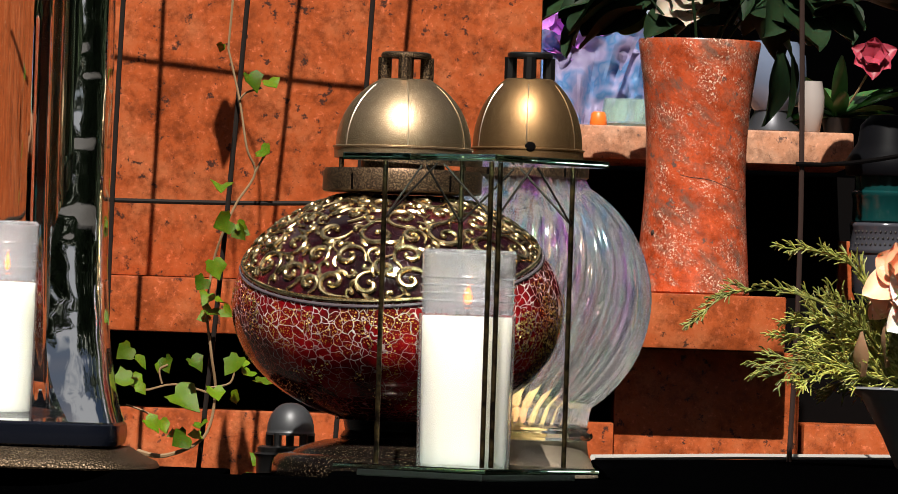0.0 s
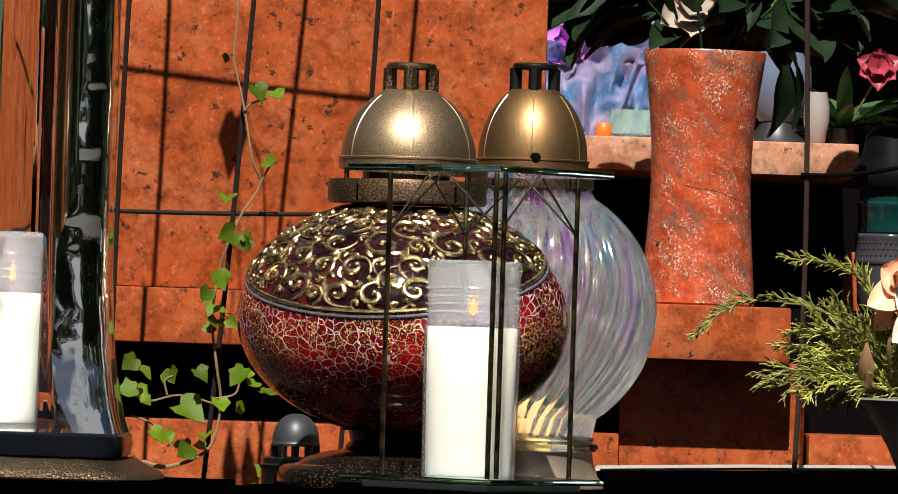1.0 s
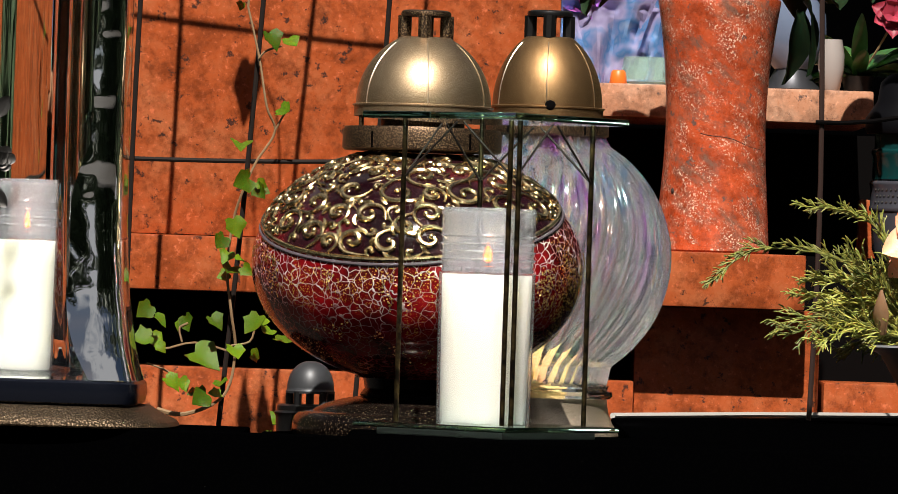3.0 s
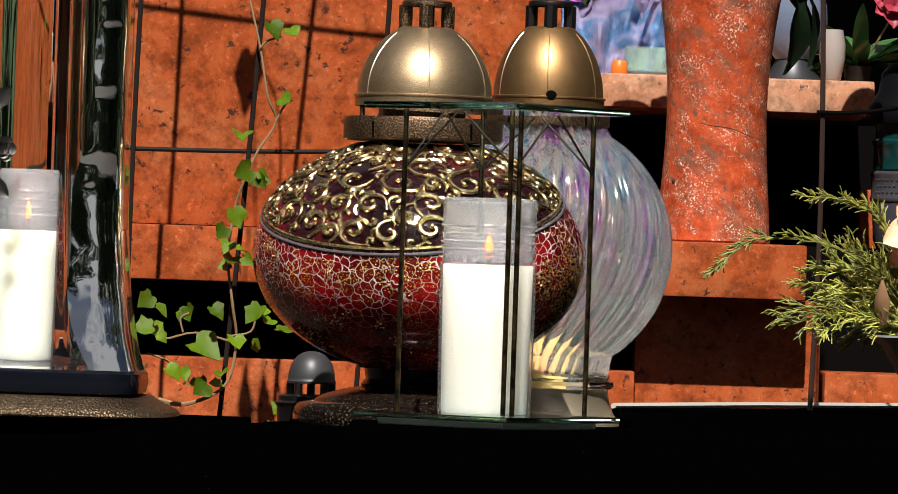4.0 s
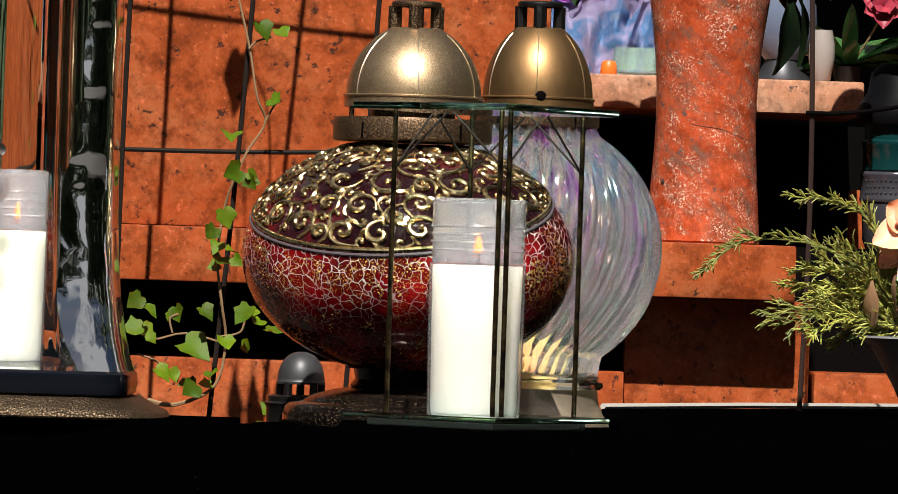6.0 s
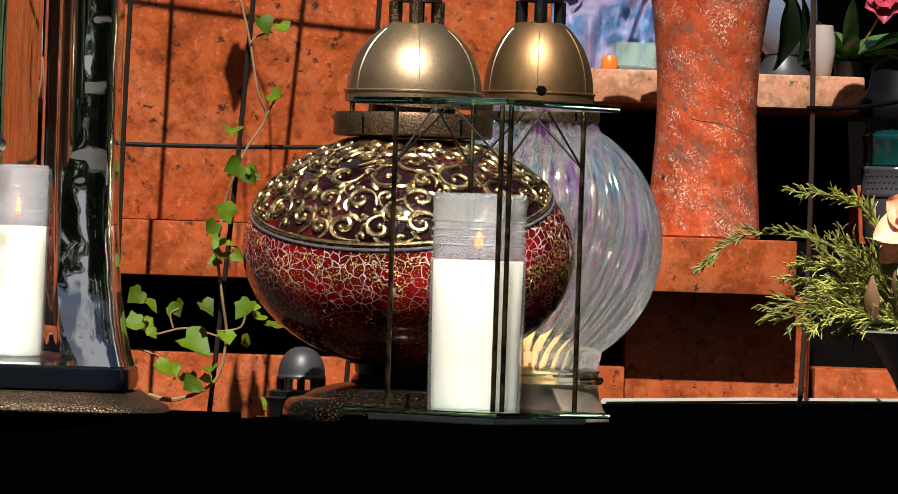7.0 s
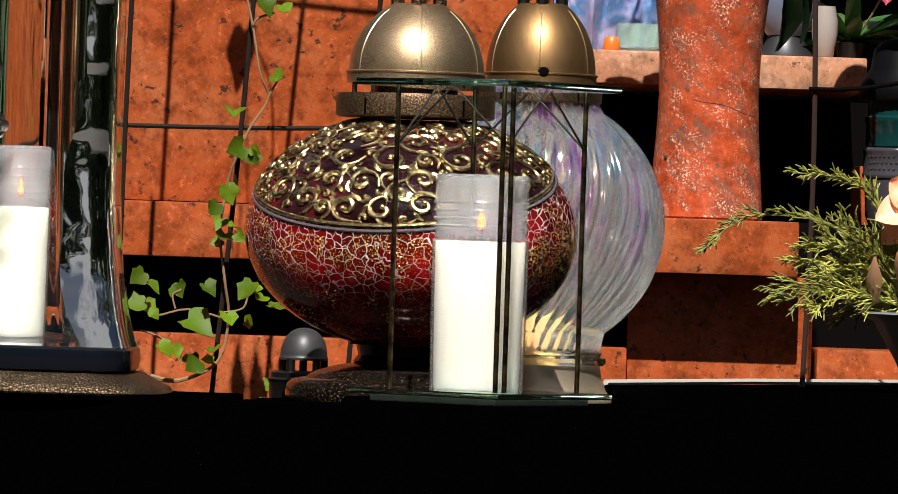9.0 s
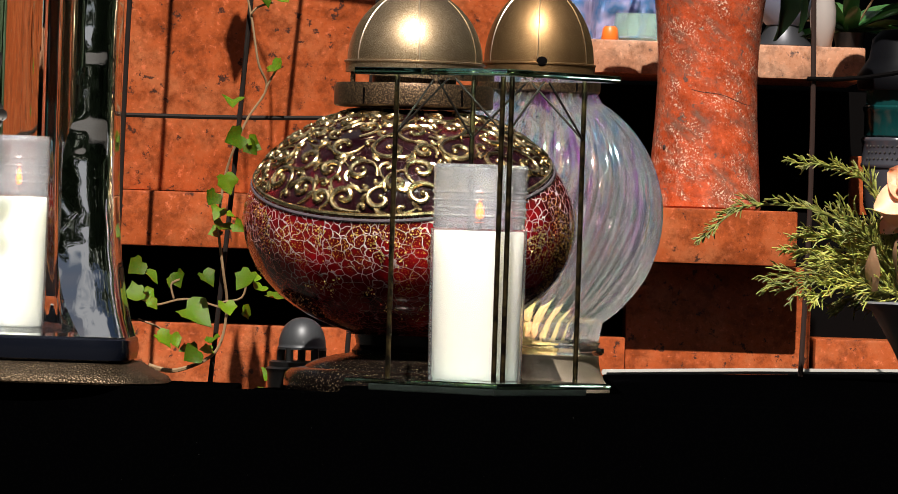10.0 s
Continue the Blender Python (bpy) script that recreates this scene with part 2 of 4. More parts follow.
def lathe(profile, seg=72, shape=None, bm=None):
    """Turns (radius, height) round z. shape(angle, r, z) may change the radius and the angle."""
    bm = bm or bmesh.new()
    rings = []
    for r, z in profile:
        if r < 1e-6:
            rings.append([bm.verts.new((0, 0, z))])
            continue
        ring = []
        for i in range(seg):
            a = 2 * math.pi * i / seg
            rr, aa = shape(a, r, z) if shape else (r, a)
            ring.append(bm.verts.new((rr * math.cos(aa), rr * math.sin(aa), z)))
        rings.append(ring)
    for lo, hi in zip(rings, rings[1:]):
        for i in range(seg):
            j = (i + 1) % seg
            if len(lo) == 1 and len(hi) == 1:
                continue
            if len(lo) == 1:
                bm.faces.new((lo[0], hi[j], hi[i]))
            elif len(hi) == 1:
                bm.faces.new((lo[i], lo[j], hi[0]))
            else:
                bm.faces.new((lo[i], lo[j], hi[j], hi[i]))
    return bm


def box(size, at=(0, 0, 0), bevel=0.0, turn=0.0, bm=None):
    """A box with its middle at a place; edges rounded."""
    b = bmesh.new()
    bmesh.ops.create_cube(b, size=1.0)
    bmesh.ops.scale(b, vec=size, verts=b.verts)
    if bevel:
        bmesh.ops.bevel(b, geom=b.edges[:], offset=bevel, segments=2, affect="EDGES", profile=0.6)
    bmesh.ops.transform(b, matrix=pose(*at, 0, 0, turn), verts=b.verts)
    if bm is None:
        return b
    me = bpy.data.meshes.new("piece")
    b.to_mesh(me)
    b.free()
    bm.from_mesh(me)
    bpy.data.meshes.remove(me)
    return bm


def tube(points, radius, seg=6, bm=None, taper=None):
    """A round rod along points; taper gives a factor at 0..1."""
    bm = bm or bmesh.new()
    pts = [Vector(p) for p in points]
    last, rings = Vector((0, 0, 1)), []
    n = len(pts)
    for i, p in enumerate(pts):
        d = (pts[min(i + 1, n - 1)] - pts[max(i - 1, 0)]).normalized()
        side = d.cross(last)
        if side.length < 1e-3:
            side = d.cross(Vector((1, 0.3, 0)))
        side.normalize()
        up = side.cross(d).normalized()
        last = up if i else up
        r = radius * (taper(i / max(1, n - 1)) if taper else 1)
        rings.append([bm.verts.new(p + r * (math.cos(2 * math.pi * k / seg) * side + math.sin(2 * math.pi * k / seg) * up)) for k in range(seg)])
    for lo, hi in zip(rings, rings[1:]):
        for k in range(seg):
            j = (k + 1) % seg
            bm.faces.new((lo[k], lo[j], hi[j], hi[k]))
    bm.faces.new(list(reversed(rings[0])))
    bm.faces.new(rings[-1])
    return bm


def prism(outline, z0, z1, bevel=0.0):
    bm = bmesh.new()
    face = bm.faces.new([bm.verts.new((x, y, z0)) for x, y in outline])
    out = bmesh.ops.extrude_face_region(bm, geom=[face])
    bmesh.ops.translate(bm, vec=(0, 0, z1 - z0), verts=[v for v in out["geom"] if isinstance(v, bmesh.types.BMVert)])
    bmesh.ops.recalc_face_normals(bm, faces=bm.faces)
    if bevel:
        bmesh.ops.bevel(bm, geom=bm.edges[:], offset=bevel, segments=2, affect="EDGES", profile=0.6)
    return bm


def blob(r, at=(0, 0, 0), squash=(1, 1, 1), sub=2, bm=None):
    bm = bm or bmesh.new()
    made = bmesh.ops.create_icosphere(bm, subdivisions=sub, radius=r)["verts"]
    bmesh.ops.scale(bm, vec=squash, verts=made)
    bmesh.ops.translate(bm, vec=at, verts=made)
    return bm


def arc(cx, cz, rx, rz, a0, a1, n=12):
    """Points of a profile along an ellipse, angles in degrees from the outward direction."""
    return [(cx + rx * math.cos(radians(a0 + (a1 - a0) * i / n)), cz + rz * math.sin(radians(a0 + (a1 - a0) * i / n))) for i in range(n + 1)]


# ------------------------------------------------------------------ ground and granite
tagged(part("ground", box((60, 60, 0.2), (0, 20, -0.45)), SOIL, smooth=False), "dark bare soil around the grave", "ground", kind="structure")
SLAB = [(-1.6, -0.14), (1.4, -0.14), (1.4, 1.38), (0.47, 1.36), (0.1385, 0.858), (0.1385, 0.11), (-0.09, 0.11), (-0.09, -0.11), (-0.17, -0.11), (-0.17, 0.07), (-1.6, 0.07)]
tagged(part("grave_slab", prism(SLAB, -0.36, 0.0, 0.002), BLACK), "polished black granite grave slab carrying the lanterns", "slab", kind="structure")
POCKET = [(-0.168, -0.108), (-0.092, -0.108), (-0.092, 0.112), (0.1365, 0.112), (0.1365, 0.852), (0.1, 0.8), (-0.06, 0.5), (-0.168, 0.34)]
tagged(part("grave_pocket", prism(POCKET, -0.36, -0.01, 0.001), BLACK), "sunk black granite bed behind the slab's front", "slab", kind="structure")
STEP = [(-0.24, 0.38), (-0.142, 0.385), (-0.078, 0.485), (-0.03, 0.56), (-0.03, 0.64), (-0.24, 0.64)]
tagged(part("grave_step", prism(STEP, -0.36, -0.03, 0.002), BLACK), "low black granite step behind the slab", "slab", kind="structure")

# pale line along the slab's far edge
trim = bmesh.new()
tube([(0.14, 0.859, 0.002), (0.285, 1.08, 0.003), (0.47, 1.36, 0.002), (1.39, 1.38, 0.002)], 0.0032, 6, trim)
tagged(part("trim", trim, mat("pale_edge_line", (0.5, 0.47, 0.43), 0.5)), "pale edge strip along the black slab", "trim", kind="structure")
tagged(part("ledge", box((1.345, 0.6, 0.056), (-0.328, 1.70, 0.132), 0.003), RED), "red granite ledge across the tomb", "ledge", kind="structure")
PANEL = [(-1.0, 0.1605), (0.03, 0.1605), (0.03, 0.31), (0.088, 0.31), (0.088, 0.58), (-1.0, 0.58)]
wall = prism(PANEL, 0.0, 0.1, 0.003)
bmesh.ops.transform(wall, matrix=pose(0, 1.55, 0, 90, 0, 0), verts=wall.verts)
tagged(part("wall_panel", wall, RED), "upright red granite panel of the tomb", "wall", kind="structure")
tagged(part("plinth", box((1.17, 0.1, 0.375), (-0.41, 1.510, -0.1615), 0.003), RED), "red granite plinth below the ledge", "wall", kind="structure")
# near-black sheet standing for the ledge's shadow in the gap
tagged(part("plinth_back", box((1.19, 0.04, 0.454), (-0.4, 1.62, -0.124), 0.0), SHADE), "near-black sheet for the shade in the gap under the ledge", "wall", kind="structure")
tagged(part("plinth_recess", box((0.19, 0.2, 0.452), (0.27, 1.577, -0.123), 0.002), RED), "recessed red granite panel below the ledge", "wall", kind="structure")
tagged(part("plinth_side", box((0.9, 0.3, 0.38), (0.82, 1.617, -0.159), 0.003), RED), "red granite plinth beside the recess", "wall", kind="structure")
tagged(part("upper_ledge", box((0.395, 0.3, 0.036), (0.2325, 1.90, 0.322), 0.003), PINK), "pale pink granite upper shelf", "ledge", kind="structure")
# the niche's deep shade is put into the colour of its back
tagged(part("niche_back", box((2.4, 0.05, 0.64), (0.75, 2.09, -0.02), 0.0), SHADE), "niche back, coloured near black for its deep shade", "wall", kind="structure")
tagged(part("niche_post", box((0.032, 0.03, 0.066), (0.4455, 1.95, 0.1937), 0.002), RED), "small red granite block beside the niche", "block", kind="structure")
# sill coloured near black too, as part of the niche's shade
tagged(part("niche_sill", box((0.3, 0.45, 0.13), (0.5, 1.82, 0.0955), 0.0), SHADE), "niche sill, coloured near black for the shade", "sill", kind="structure")


# added slab that only darkens the background behind the shelf
tagged(part("headstone", box((1.6, 0.08, 1.35), (0.9, 2.62, 0.325), 0.004), BLACK), "tall added black slab, a dark backdrop behind the shelf", "headstone", kind="structure")


def glade(a):
    """Lower tree crowns towards one side, so the glass edge mirrors open sky."""
    d = abs((a - radians(272) + math.pi) % (2 * math.pi) - math.pi)
    return 0.3 + 0.7 * min(1.0, max(0.0, (d - 0.14) / 0.16))


def tree_line(radius, cx, cy, seed):
    """A ring of dense dark trees with an uneven crown line."""
    bm = bmesh.new()
    rnd = random.Random(seed)
    seg, rows = 160, 16
    grid = []
    for i in range(seg):
        a = 2 * math.pi * i / seg
        top = glade(a) * 6.2 + 3.0 * glade(a) ** 0.5 * noise.noise((math.cos(a) * 4, math.sin(a) * 4, seed)) + 0.9 * noise.noise((math.cos(a) * 14, math.sin(a) * 14, seed))
        col = []
        for k in range(rows + 1):
            s = k / rows
            z = -0.5 + top * s
            r = radius + 1.1 * noise.noise((math.cos(a) * 9, math.sin(a) * 9, z * 0.9)) + 0.5 * noise.noise((math.cos(a) * 30, math.sin(a) * 30, z * 3)) + 1.5 * s ** 4
            col.append(bm.verts.new((cx + r * math.cos(a), cy + r * math.sin(a), z)))
        grid.append(col)
    for i in range(seg):
        n = grid[(i + 1) % seg]
        for k in range(rows):
            bm.faces.new((n[k], grid[i][k], grid[i][k + 1], n[k + 1]))
    for i in range(7000):
        a, z = rnd.uniform(0, 2 * math.pi), rnd.uniform(0.0, 9.0)
        top = glade(a) * 6.2 + 3.0 * glade(a) ** 0.5 * noise.noise((math.cos(a) * 4, math.sin(a) * 4, seed))
        z = min(z, top + rnd.uniform(-1.2, 0.35))
        r = radius - rnd.uniform(0.1, 1.0) + 1.1 * noise.noise((math.cos(a) * 9, math.sin(a) * 9, z * 0.9))
        p = Vector((cx + r * math.cos(a), cy + r * math.sin(a), z))
        u = Vector((rnd.gauss(0, 1), rnd.gauss(0, 1), rnd.gauss(0, 1))).normalized() * rnd.uniform(0.12, 0.3)
        w = u.orthogonal().normalized() * rnd.uniform(0.06, 0.14)
        bm.faces.new([bm.verts.new(q) for q in (p - u, p + w, p + u, p - w)])
    return bm


# unseen ring, its height set to keep sky light off the shaded stone
tagged(part("tree_line", tree_line(12.0, 0, -1.0, 3), TREES, smooth=False), "dense dark trees ringing the cemetery plot, unseen, holding back sky light", "trees", kind="stuff")


# ------------------------------------------------------------------ glass-topped lantern with four rods
LX, LY = 0.0195, 0.0
gl = thing("glass_lantern", (LX, LY, 0), "open lantern of two green glass plates on thin brass rods", "lantern")
H = 0.107
def plate_outline(h, ang):
    return [(h * math.cos(radians(ang + 90 * k)), h * math.sin(radians(ang + 90 * k))) for k in range(4)]
part("top_plate", prism(plate_outline(H, 8), 0.2497, 0.2552, 0.0008), GREENGLASS, gl, "green-edged glass top plate", smooth=False).visible_shadow = False
part("bottom_plate", prism(plate_outline(H, 8), 0.0057, 0.0102, 0.0008), GREENGLASS, gl, "green-edged glass bottom plate", smooth=False).visible_shadow = False
# added block that carries the plate and stands for the shaded gap below it
part("underlay", prism(plate_outline(H * 0.82, 8), 0.0, 0.0056, 0.001), GAP_BLACK, gl, "added black block for the dark gap under the plate", smooth=False)
corners = [(x + dx, y) for (x, y), dx in zip(plate_outline(0.078, 8), (0.0, 0.0, 0.0055, 0.0045))]
for k, (x, y) in enumerate(corners):
    if k == 3:
        for off in (-0.0035, 0.0035):
            part("rod", tube([(x + off, y, 0.0104), (x + off, y, 0.2495)], 0.0021, 8), BRASS, gl)
    else:
        part("rod", tube([(x, y, 0.0104), (x, y, 0.2495)], 0.0021, 8), BRASS, gl)
for k in range(4):
    a, b = Vector((*corners[k], 0)), Vector((*corners[(k + 1) % 4], 0))
    mid = (a + b) / 2
    for e in (a, b):
        part("brace", tube([mid + Vector((0, 0, 0.248)) + (e - mid) * 0.06, e + (mid - e) * 0.03 + Vector((0, 0, 0.205))], 0.0009, 6), IRON, gl)


def candle(at, h, r, label):
    c = thing("candle", at, label, "candle", "grave candles")
    wax = h * 0.70
    q = r * 0.982                                            # the wax stands a little inside its cup
    prof = [(0, 0), (q * 0.93, 0), (q * 0.95, 0.003), (q * 0.98, wax * 0.5), (q, wax * 0.98), (q * 0.98, wax * 0.988), (q * 0.92, wax * 0.985), (0, wax * 0.98)]
    part("wax", lathe(prof, 64), WAX, c)
    z0 = wax + 0.0002
    out = [(r * 0.97, z0), (r * 0.97, z0 + 0.004)]
    for k in range(4):                                       # moulded rings
        zz = z0 + 0.005 + 0.0062 * k
        out += [(r * 1.0, zz), (r * 1.0, zz + 0.0040), (r * 1.04, zz + 0.0046), (r * 1.05, zz + 0.0051), (r * 1.04, zz + 0.0057)]
    out += [(r * 1.015, z0 + 0.031), (r * 1.015, h - 0.006), (r * 1.03, h - 0.0055), (r * 1.03, h - 0.003), (r * 1.0, h)]
    part("cup", lathe([(r * 1.01, 0.0), (r * 1.04, wax * 0.5), (r * 1.05, wax), (r * 1.03, wax), (r * 1.022, wax * 0.5), (r * 0.99, 0.0), (r * 1.01, 0.0)], 64), CUP, c, "thin frosted plastic cup").visible_shadow = False
    inn = [(max(0.001, p - 0.0011), z) for p, z in out]
    part("lid", lathe(out + [(0, h), (0, h - 0.0011)] + list(reversed(inn[:-1])) + [out[0]], 64), PLASTIC, c, "frosted clear plastic lid").visible_shadow = False
    for k in range(28):                                      # small teeth that hold the lid
        a = 2 * math.pi * k / 28
        part("tooth", box((0.0042, 0.0012, 0.0032), (0, 0, 0), 0.0004), PLASTIC, c).matrix_basis = pose(r * 0.985 * math.cos(a), r * 0.985 * math.sin(a), wax + 0.0022, 0, 0, math.degrees(a) + 90)
    part("wick", tube([(0, 0, wax * 0.97), (0.001, 0, wax + 0.009)], 0.0008, 6), BLACKMETAL, c)
    part("flame", lathe([(0, 0), (0.0025, 0.002), (0.0034, 0.006), (0.002, 0.011), (0, 0.015)], 16), FLAME, c, "small orange flame").location = (0, 0, wax + 0.008)
    return c


candle((0.0165, 0, 0.0104), 0.1708, 0.0365, "white wax grave candle with frosted lid in the open lantern")


# ------------------------------------------------------------------ dome-capped ball lanterns
def cap(owner, z, r, h, fin_r, fin_h, dark, collar_r, collar_h, collar_z, neck_r, metal, power, turned):
    """Metal collar, neck, dome and pierced finial."""
    part("collar", lathe([(neck_r * 0.9, collar_z), (collar_r * 0.97, collar_z), (collar_r, collar_z + 0.0015), (collar_r, collar_z + collar_h * 0.8), (collar_r * 0.975, collar_z + collar_h),
                          (neck_r * 0.95, collar_z + collar_h), (neck_r * 0.9, collar_z + collar_h - 0.002), (neck_r * 0.9, collar_z)], 72), OLDBRONZE, owner, "dark bronze speckled collar")
    for k in range(4):
        a = radians(20 + 90 * k)
        part("peg", tube([(r * 0.96 * math.cos(a), r * 0.96 * math.sin(a), collar_z + collar_h - 0.001), (r * 0.96 * math.cos(a), r * 0.96 * math.sin(a), z - 0.002)], 0.0022, 8), OLDBRONZE, owner)
    part("neck", lathe([(r * 0.62, collar_z + collar_h * 0.5), (r * 0.62, z + 0.004), (r * 0.58, z + 0.004), (r * 0.58, collar_z + collar_h * 0.5), (r * 0.62, collar_z + collar_h * 0.5)], 48), OLDBRONZE, owner)
    def bulge(q):
        top = 1 - (fin_r * 1.12 / r) ** (2 / power)
        return r * (1 - top * q * q) ** (power / 2)
    prof = [(r * 0.95, z - 0.003), (r * 1.0, z - 0.003), (r * 1.0, z + 0.002)]
    prof += [(bulge(q / 16), z + 0.002 + (h - 0.0035) * q / 16) for q in range(1, 17)]
    prof += [(fin_r * 1.06, z + h - 0.0004), (fin_r * 0.95, z + h), (0, z + h)]
    d = part("dome", lathe(prof, 96), metal, owner)
    part("dome_rim", lathe([(r * 0.96, z - 0.0085), (r * 1.02, z - 0.0085), (r * 1.025, z - 0.0005), (r * 1.045, z), (r * 1.045, z + 0.0012), (r * 1.01, z + 0.0018), (r * 0.96, z + 0.0012), (r * 0.96, z - 0.0085)], 96), metal, d)
    for k in range(4):
        a = radians(-128 + 75 * k)
        part("notch", box((0.0018, 0.0012, collar_h * 0.7), (0, 0, 0)), SHADE, owner, "dark slot").matrix_basis = pose(collar_r * math.cos(a), collar_r * math.sin(a), collar_z + collar_h * 0.42, 0, 0, math.degrees(a) + 90)
    for k in range(6):
        a0 = radians(turned - 90 + 60 * k)
        pts = [(1.003 * bulge(q / 14) * math.cos(a0), 1.003 * bulge(q / 14) * math.sin(a0), z + 0.002 + (h - 0.0035) * q / 14) for q in range(14)]
        part("seam", tube(pts, 0.00042, 5), SEAM, d)
    f = part("finial", lathe([(fin_r * 0.75, z + h + fin_h * 0.78), (fin_r, z + h + fin_h * 0.78), (fin_r * 1.03, z + h + fin_h * 0.86), (fin_r, z + h + fin_h * 0.95), (fin_r * 0.9, z + h + fin_h), (0, z + h + fin_h)], 40), dark, owner)
    for k in range(4):
        a = radians(-92 + 90 * k)
        w = fin_r * 0.34
        bm = bmesh.new()
        pts = [(fin_r * 0.86 * math.cos(a), fin_r * 0.86 * math.sin(a), z + h - 0.001 + fin_h * 0.84 * i / 8) for i in range(9)]
        tube(pts, w, 8, bm, lambda s: 0.85)
        part("post", bm, dark, f)


BX, BY = -0.0408, 0.26
ball = thing("ball_lantern", (BX, BY, 0), "ruby crackle-glass ball lantern with gold scrollwork and bronze dome", "lantern", "ball lanterns")
RB, CZ, RZ = 0.139, 0.1335, 0.098
part("base", lathe([(0, -0.0098), (0.099, -0.0098), (0.101, -0.006), (0.101, 0.0), (0.0995, 0.006), (0.0955, 0.0095), (0.088, 0.0108), (0.084, 0.0112), (0.082, 0.0135), (0.074, 0.0175), (0.058, 0.022), (0.046, 0.024), (0, 0.024)], 96), DARKBASE, ball, "stepped glossy dark bronze base")
part("pedestal", lathe([(0, 0.0238), (0.044, 0.0238), (0.045, 0.026), (0.041, 0.031), (0.043, 0.041), (0, 0.041)], 72), mat("black_gloss_metal", (0.006, 0.005, 0.006), 0.25, 0.3), ball, "black pedestal under the globe")
AX, CUT = Vector((-0.108, -0.408, 0.906)), 0.465        # the scroll cap leans towards the front


def crackle_glass():
    m = mat("ruby_crackle_glass", (0.1, 0.003, 0.006), 0.1, 0.0, Coat_Weight=0.28, Coat_Roughness=0.08, Specular_IOR_Level=0.3)
    co = coords(m)
    vor = node(m, "ShaderNodeTexVoronoi", Scale=125.0, Randomness=1.0)
    vor.feature = "DISTANCE_TO_EDGE"
    warp = noise_tex(m, 60, 2)
    add = m.node_tree.nodes.new("ShaderNodeMixRGB")
    add.blend_type = "ADD"
    add.inputs[0].default_value = 0.012
    link(m, co, add.inputs[1])
    link(m, warp.outputs["Color"], add.inputs[2])
    link(m, add.outputs[0], vor.inputs["Vector"])
    patch = noise_tex(m, 16, 3)
    glow = ramp(m, patch.outputs["Fac"], [(0.42, (0.055, 0.001, 0.002)), (0.58, (0.15, 0.002, 0.004)), (0.72, (0.38, 0.004, 0.008))])
    vein = ramp(m, vor.outputs["Distance"], [(0.012, (1, 1, 1)), (0.045, (0, 0, 0))])
    sep = m.node_tree.nodes.new("ShaderNodeSeparateXYZ")
    link(m, co, sep.inputs[0])
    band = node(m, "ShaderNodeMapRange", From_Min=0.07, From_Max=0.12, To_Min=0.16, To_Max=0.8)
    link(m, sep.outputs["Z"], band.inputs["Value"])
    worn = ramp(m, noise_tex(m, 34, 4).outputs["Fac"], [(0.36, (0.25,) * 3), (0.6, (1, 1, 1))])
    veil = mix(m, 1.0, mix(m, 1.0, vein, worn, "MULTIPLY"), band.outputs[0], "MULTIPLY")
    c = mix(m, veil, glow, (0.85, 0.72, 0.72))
    where = ramp(m, noise_tex(m, 28, 3).outputs["Fac"], [(0.5, (0, 0, 0)), (0.6, (0.7, 0.7, 0.7))])
    fleck = ramp(m, noise_tex(m, 620, 2, 0.5).outputs["Fac"], [(0.585, (0, 0, 0)), (0.61, (1, 1, 1))])
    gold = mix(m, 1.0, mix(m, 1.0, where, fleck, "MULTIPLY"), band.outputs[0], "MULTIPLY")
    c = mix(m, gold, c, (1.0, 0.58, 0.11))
    # the plain plum field under the scrollwork
    mp = node(m, "ShaderNodeMapping", Location=(0, 0, -CZ / RZ), Scale=(1 / RB, 1 / RB, 1 / RZ))
    link(m, co, mp.inputs["Vector"])
    dot = m.node_tree.nodes.new("ShaderNodeVectorMath")
    dot.operation = "DOT_PRODUCT"
    dot.inputs[1].default_value = AX
    link(m, mp.outputs[0], dot.inputs[0])
    field = ramp(m, dot.outputs["Value"], [(CUT - 0.005, (0, 0, 0)), (CUT + 0.005, (1, 1, 1))])
    plum = ramp(m, patch.outputs["Fac"], [(0.4, (0.008, 0.0012, 0.002)), (0.6, (0.026, 0.006, 0.009)), (0.75, (0.13, 0.004, 0.006))])
    c = mix(m, field, c, plum)
    link(m, c, bsdf(m).inputs["Base Color"])
    link(m, mix(m, 1.0, mix(m, field, gold, (0.0, 0.0, 0.0)), (0.45, 0.45, 0.45), "MULTIPLY"), bsdf(m).inputs["Metallic"])
    link(m, mix(m, veil, (0.1,) * 3, (0.4,) * 3), bsdf(m).inputs["Roughness"])
    height = mix(m, field, mix(m, 0.5, vein, fleck, "ADD"), (0.0, 0.0, 0.0))
    bump(m, height, 0.5, 0.0009)
    return m


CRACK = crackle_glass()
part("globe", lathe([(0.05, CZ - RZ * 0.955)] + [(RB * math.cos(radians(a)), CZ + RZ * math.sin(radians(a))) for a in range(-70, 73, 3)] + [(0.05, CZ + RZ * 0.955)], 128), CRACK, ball)


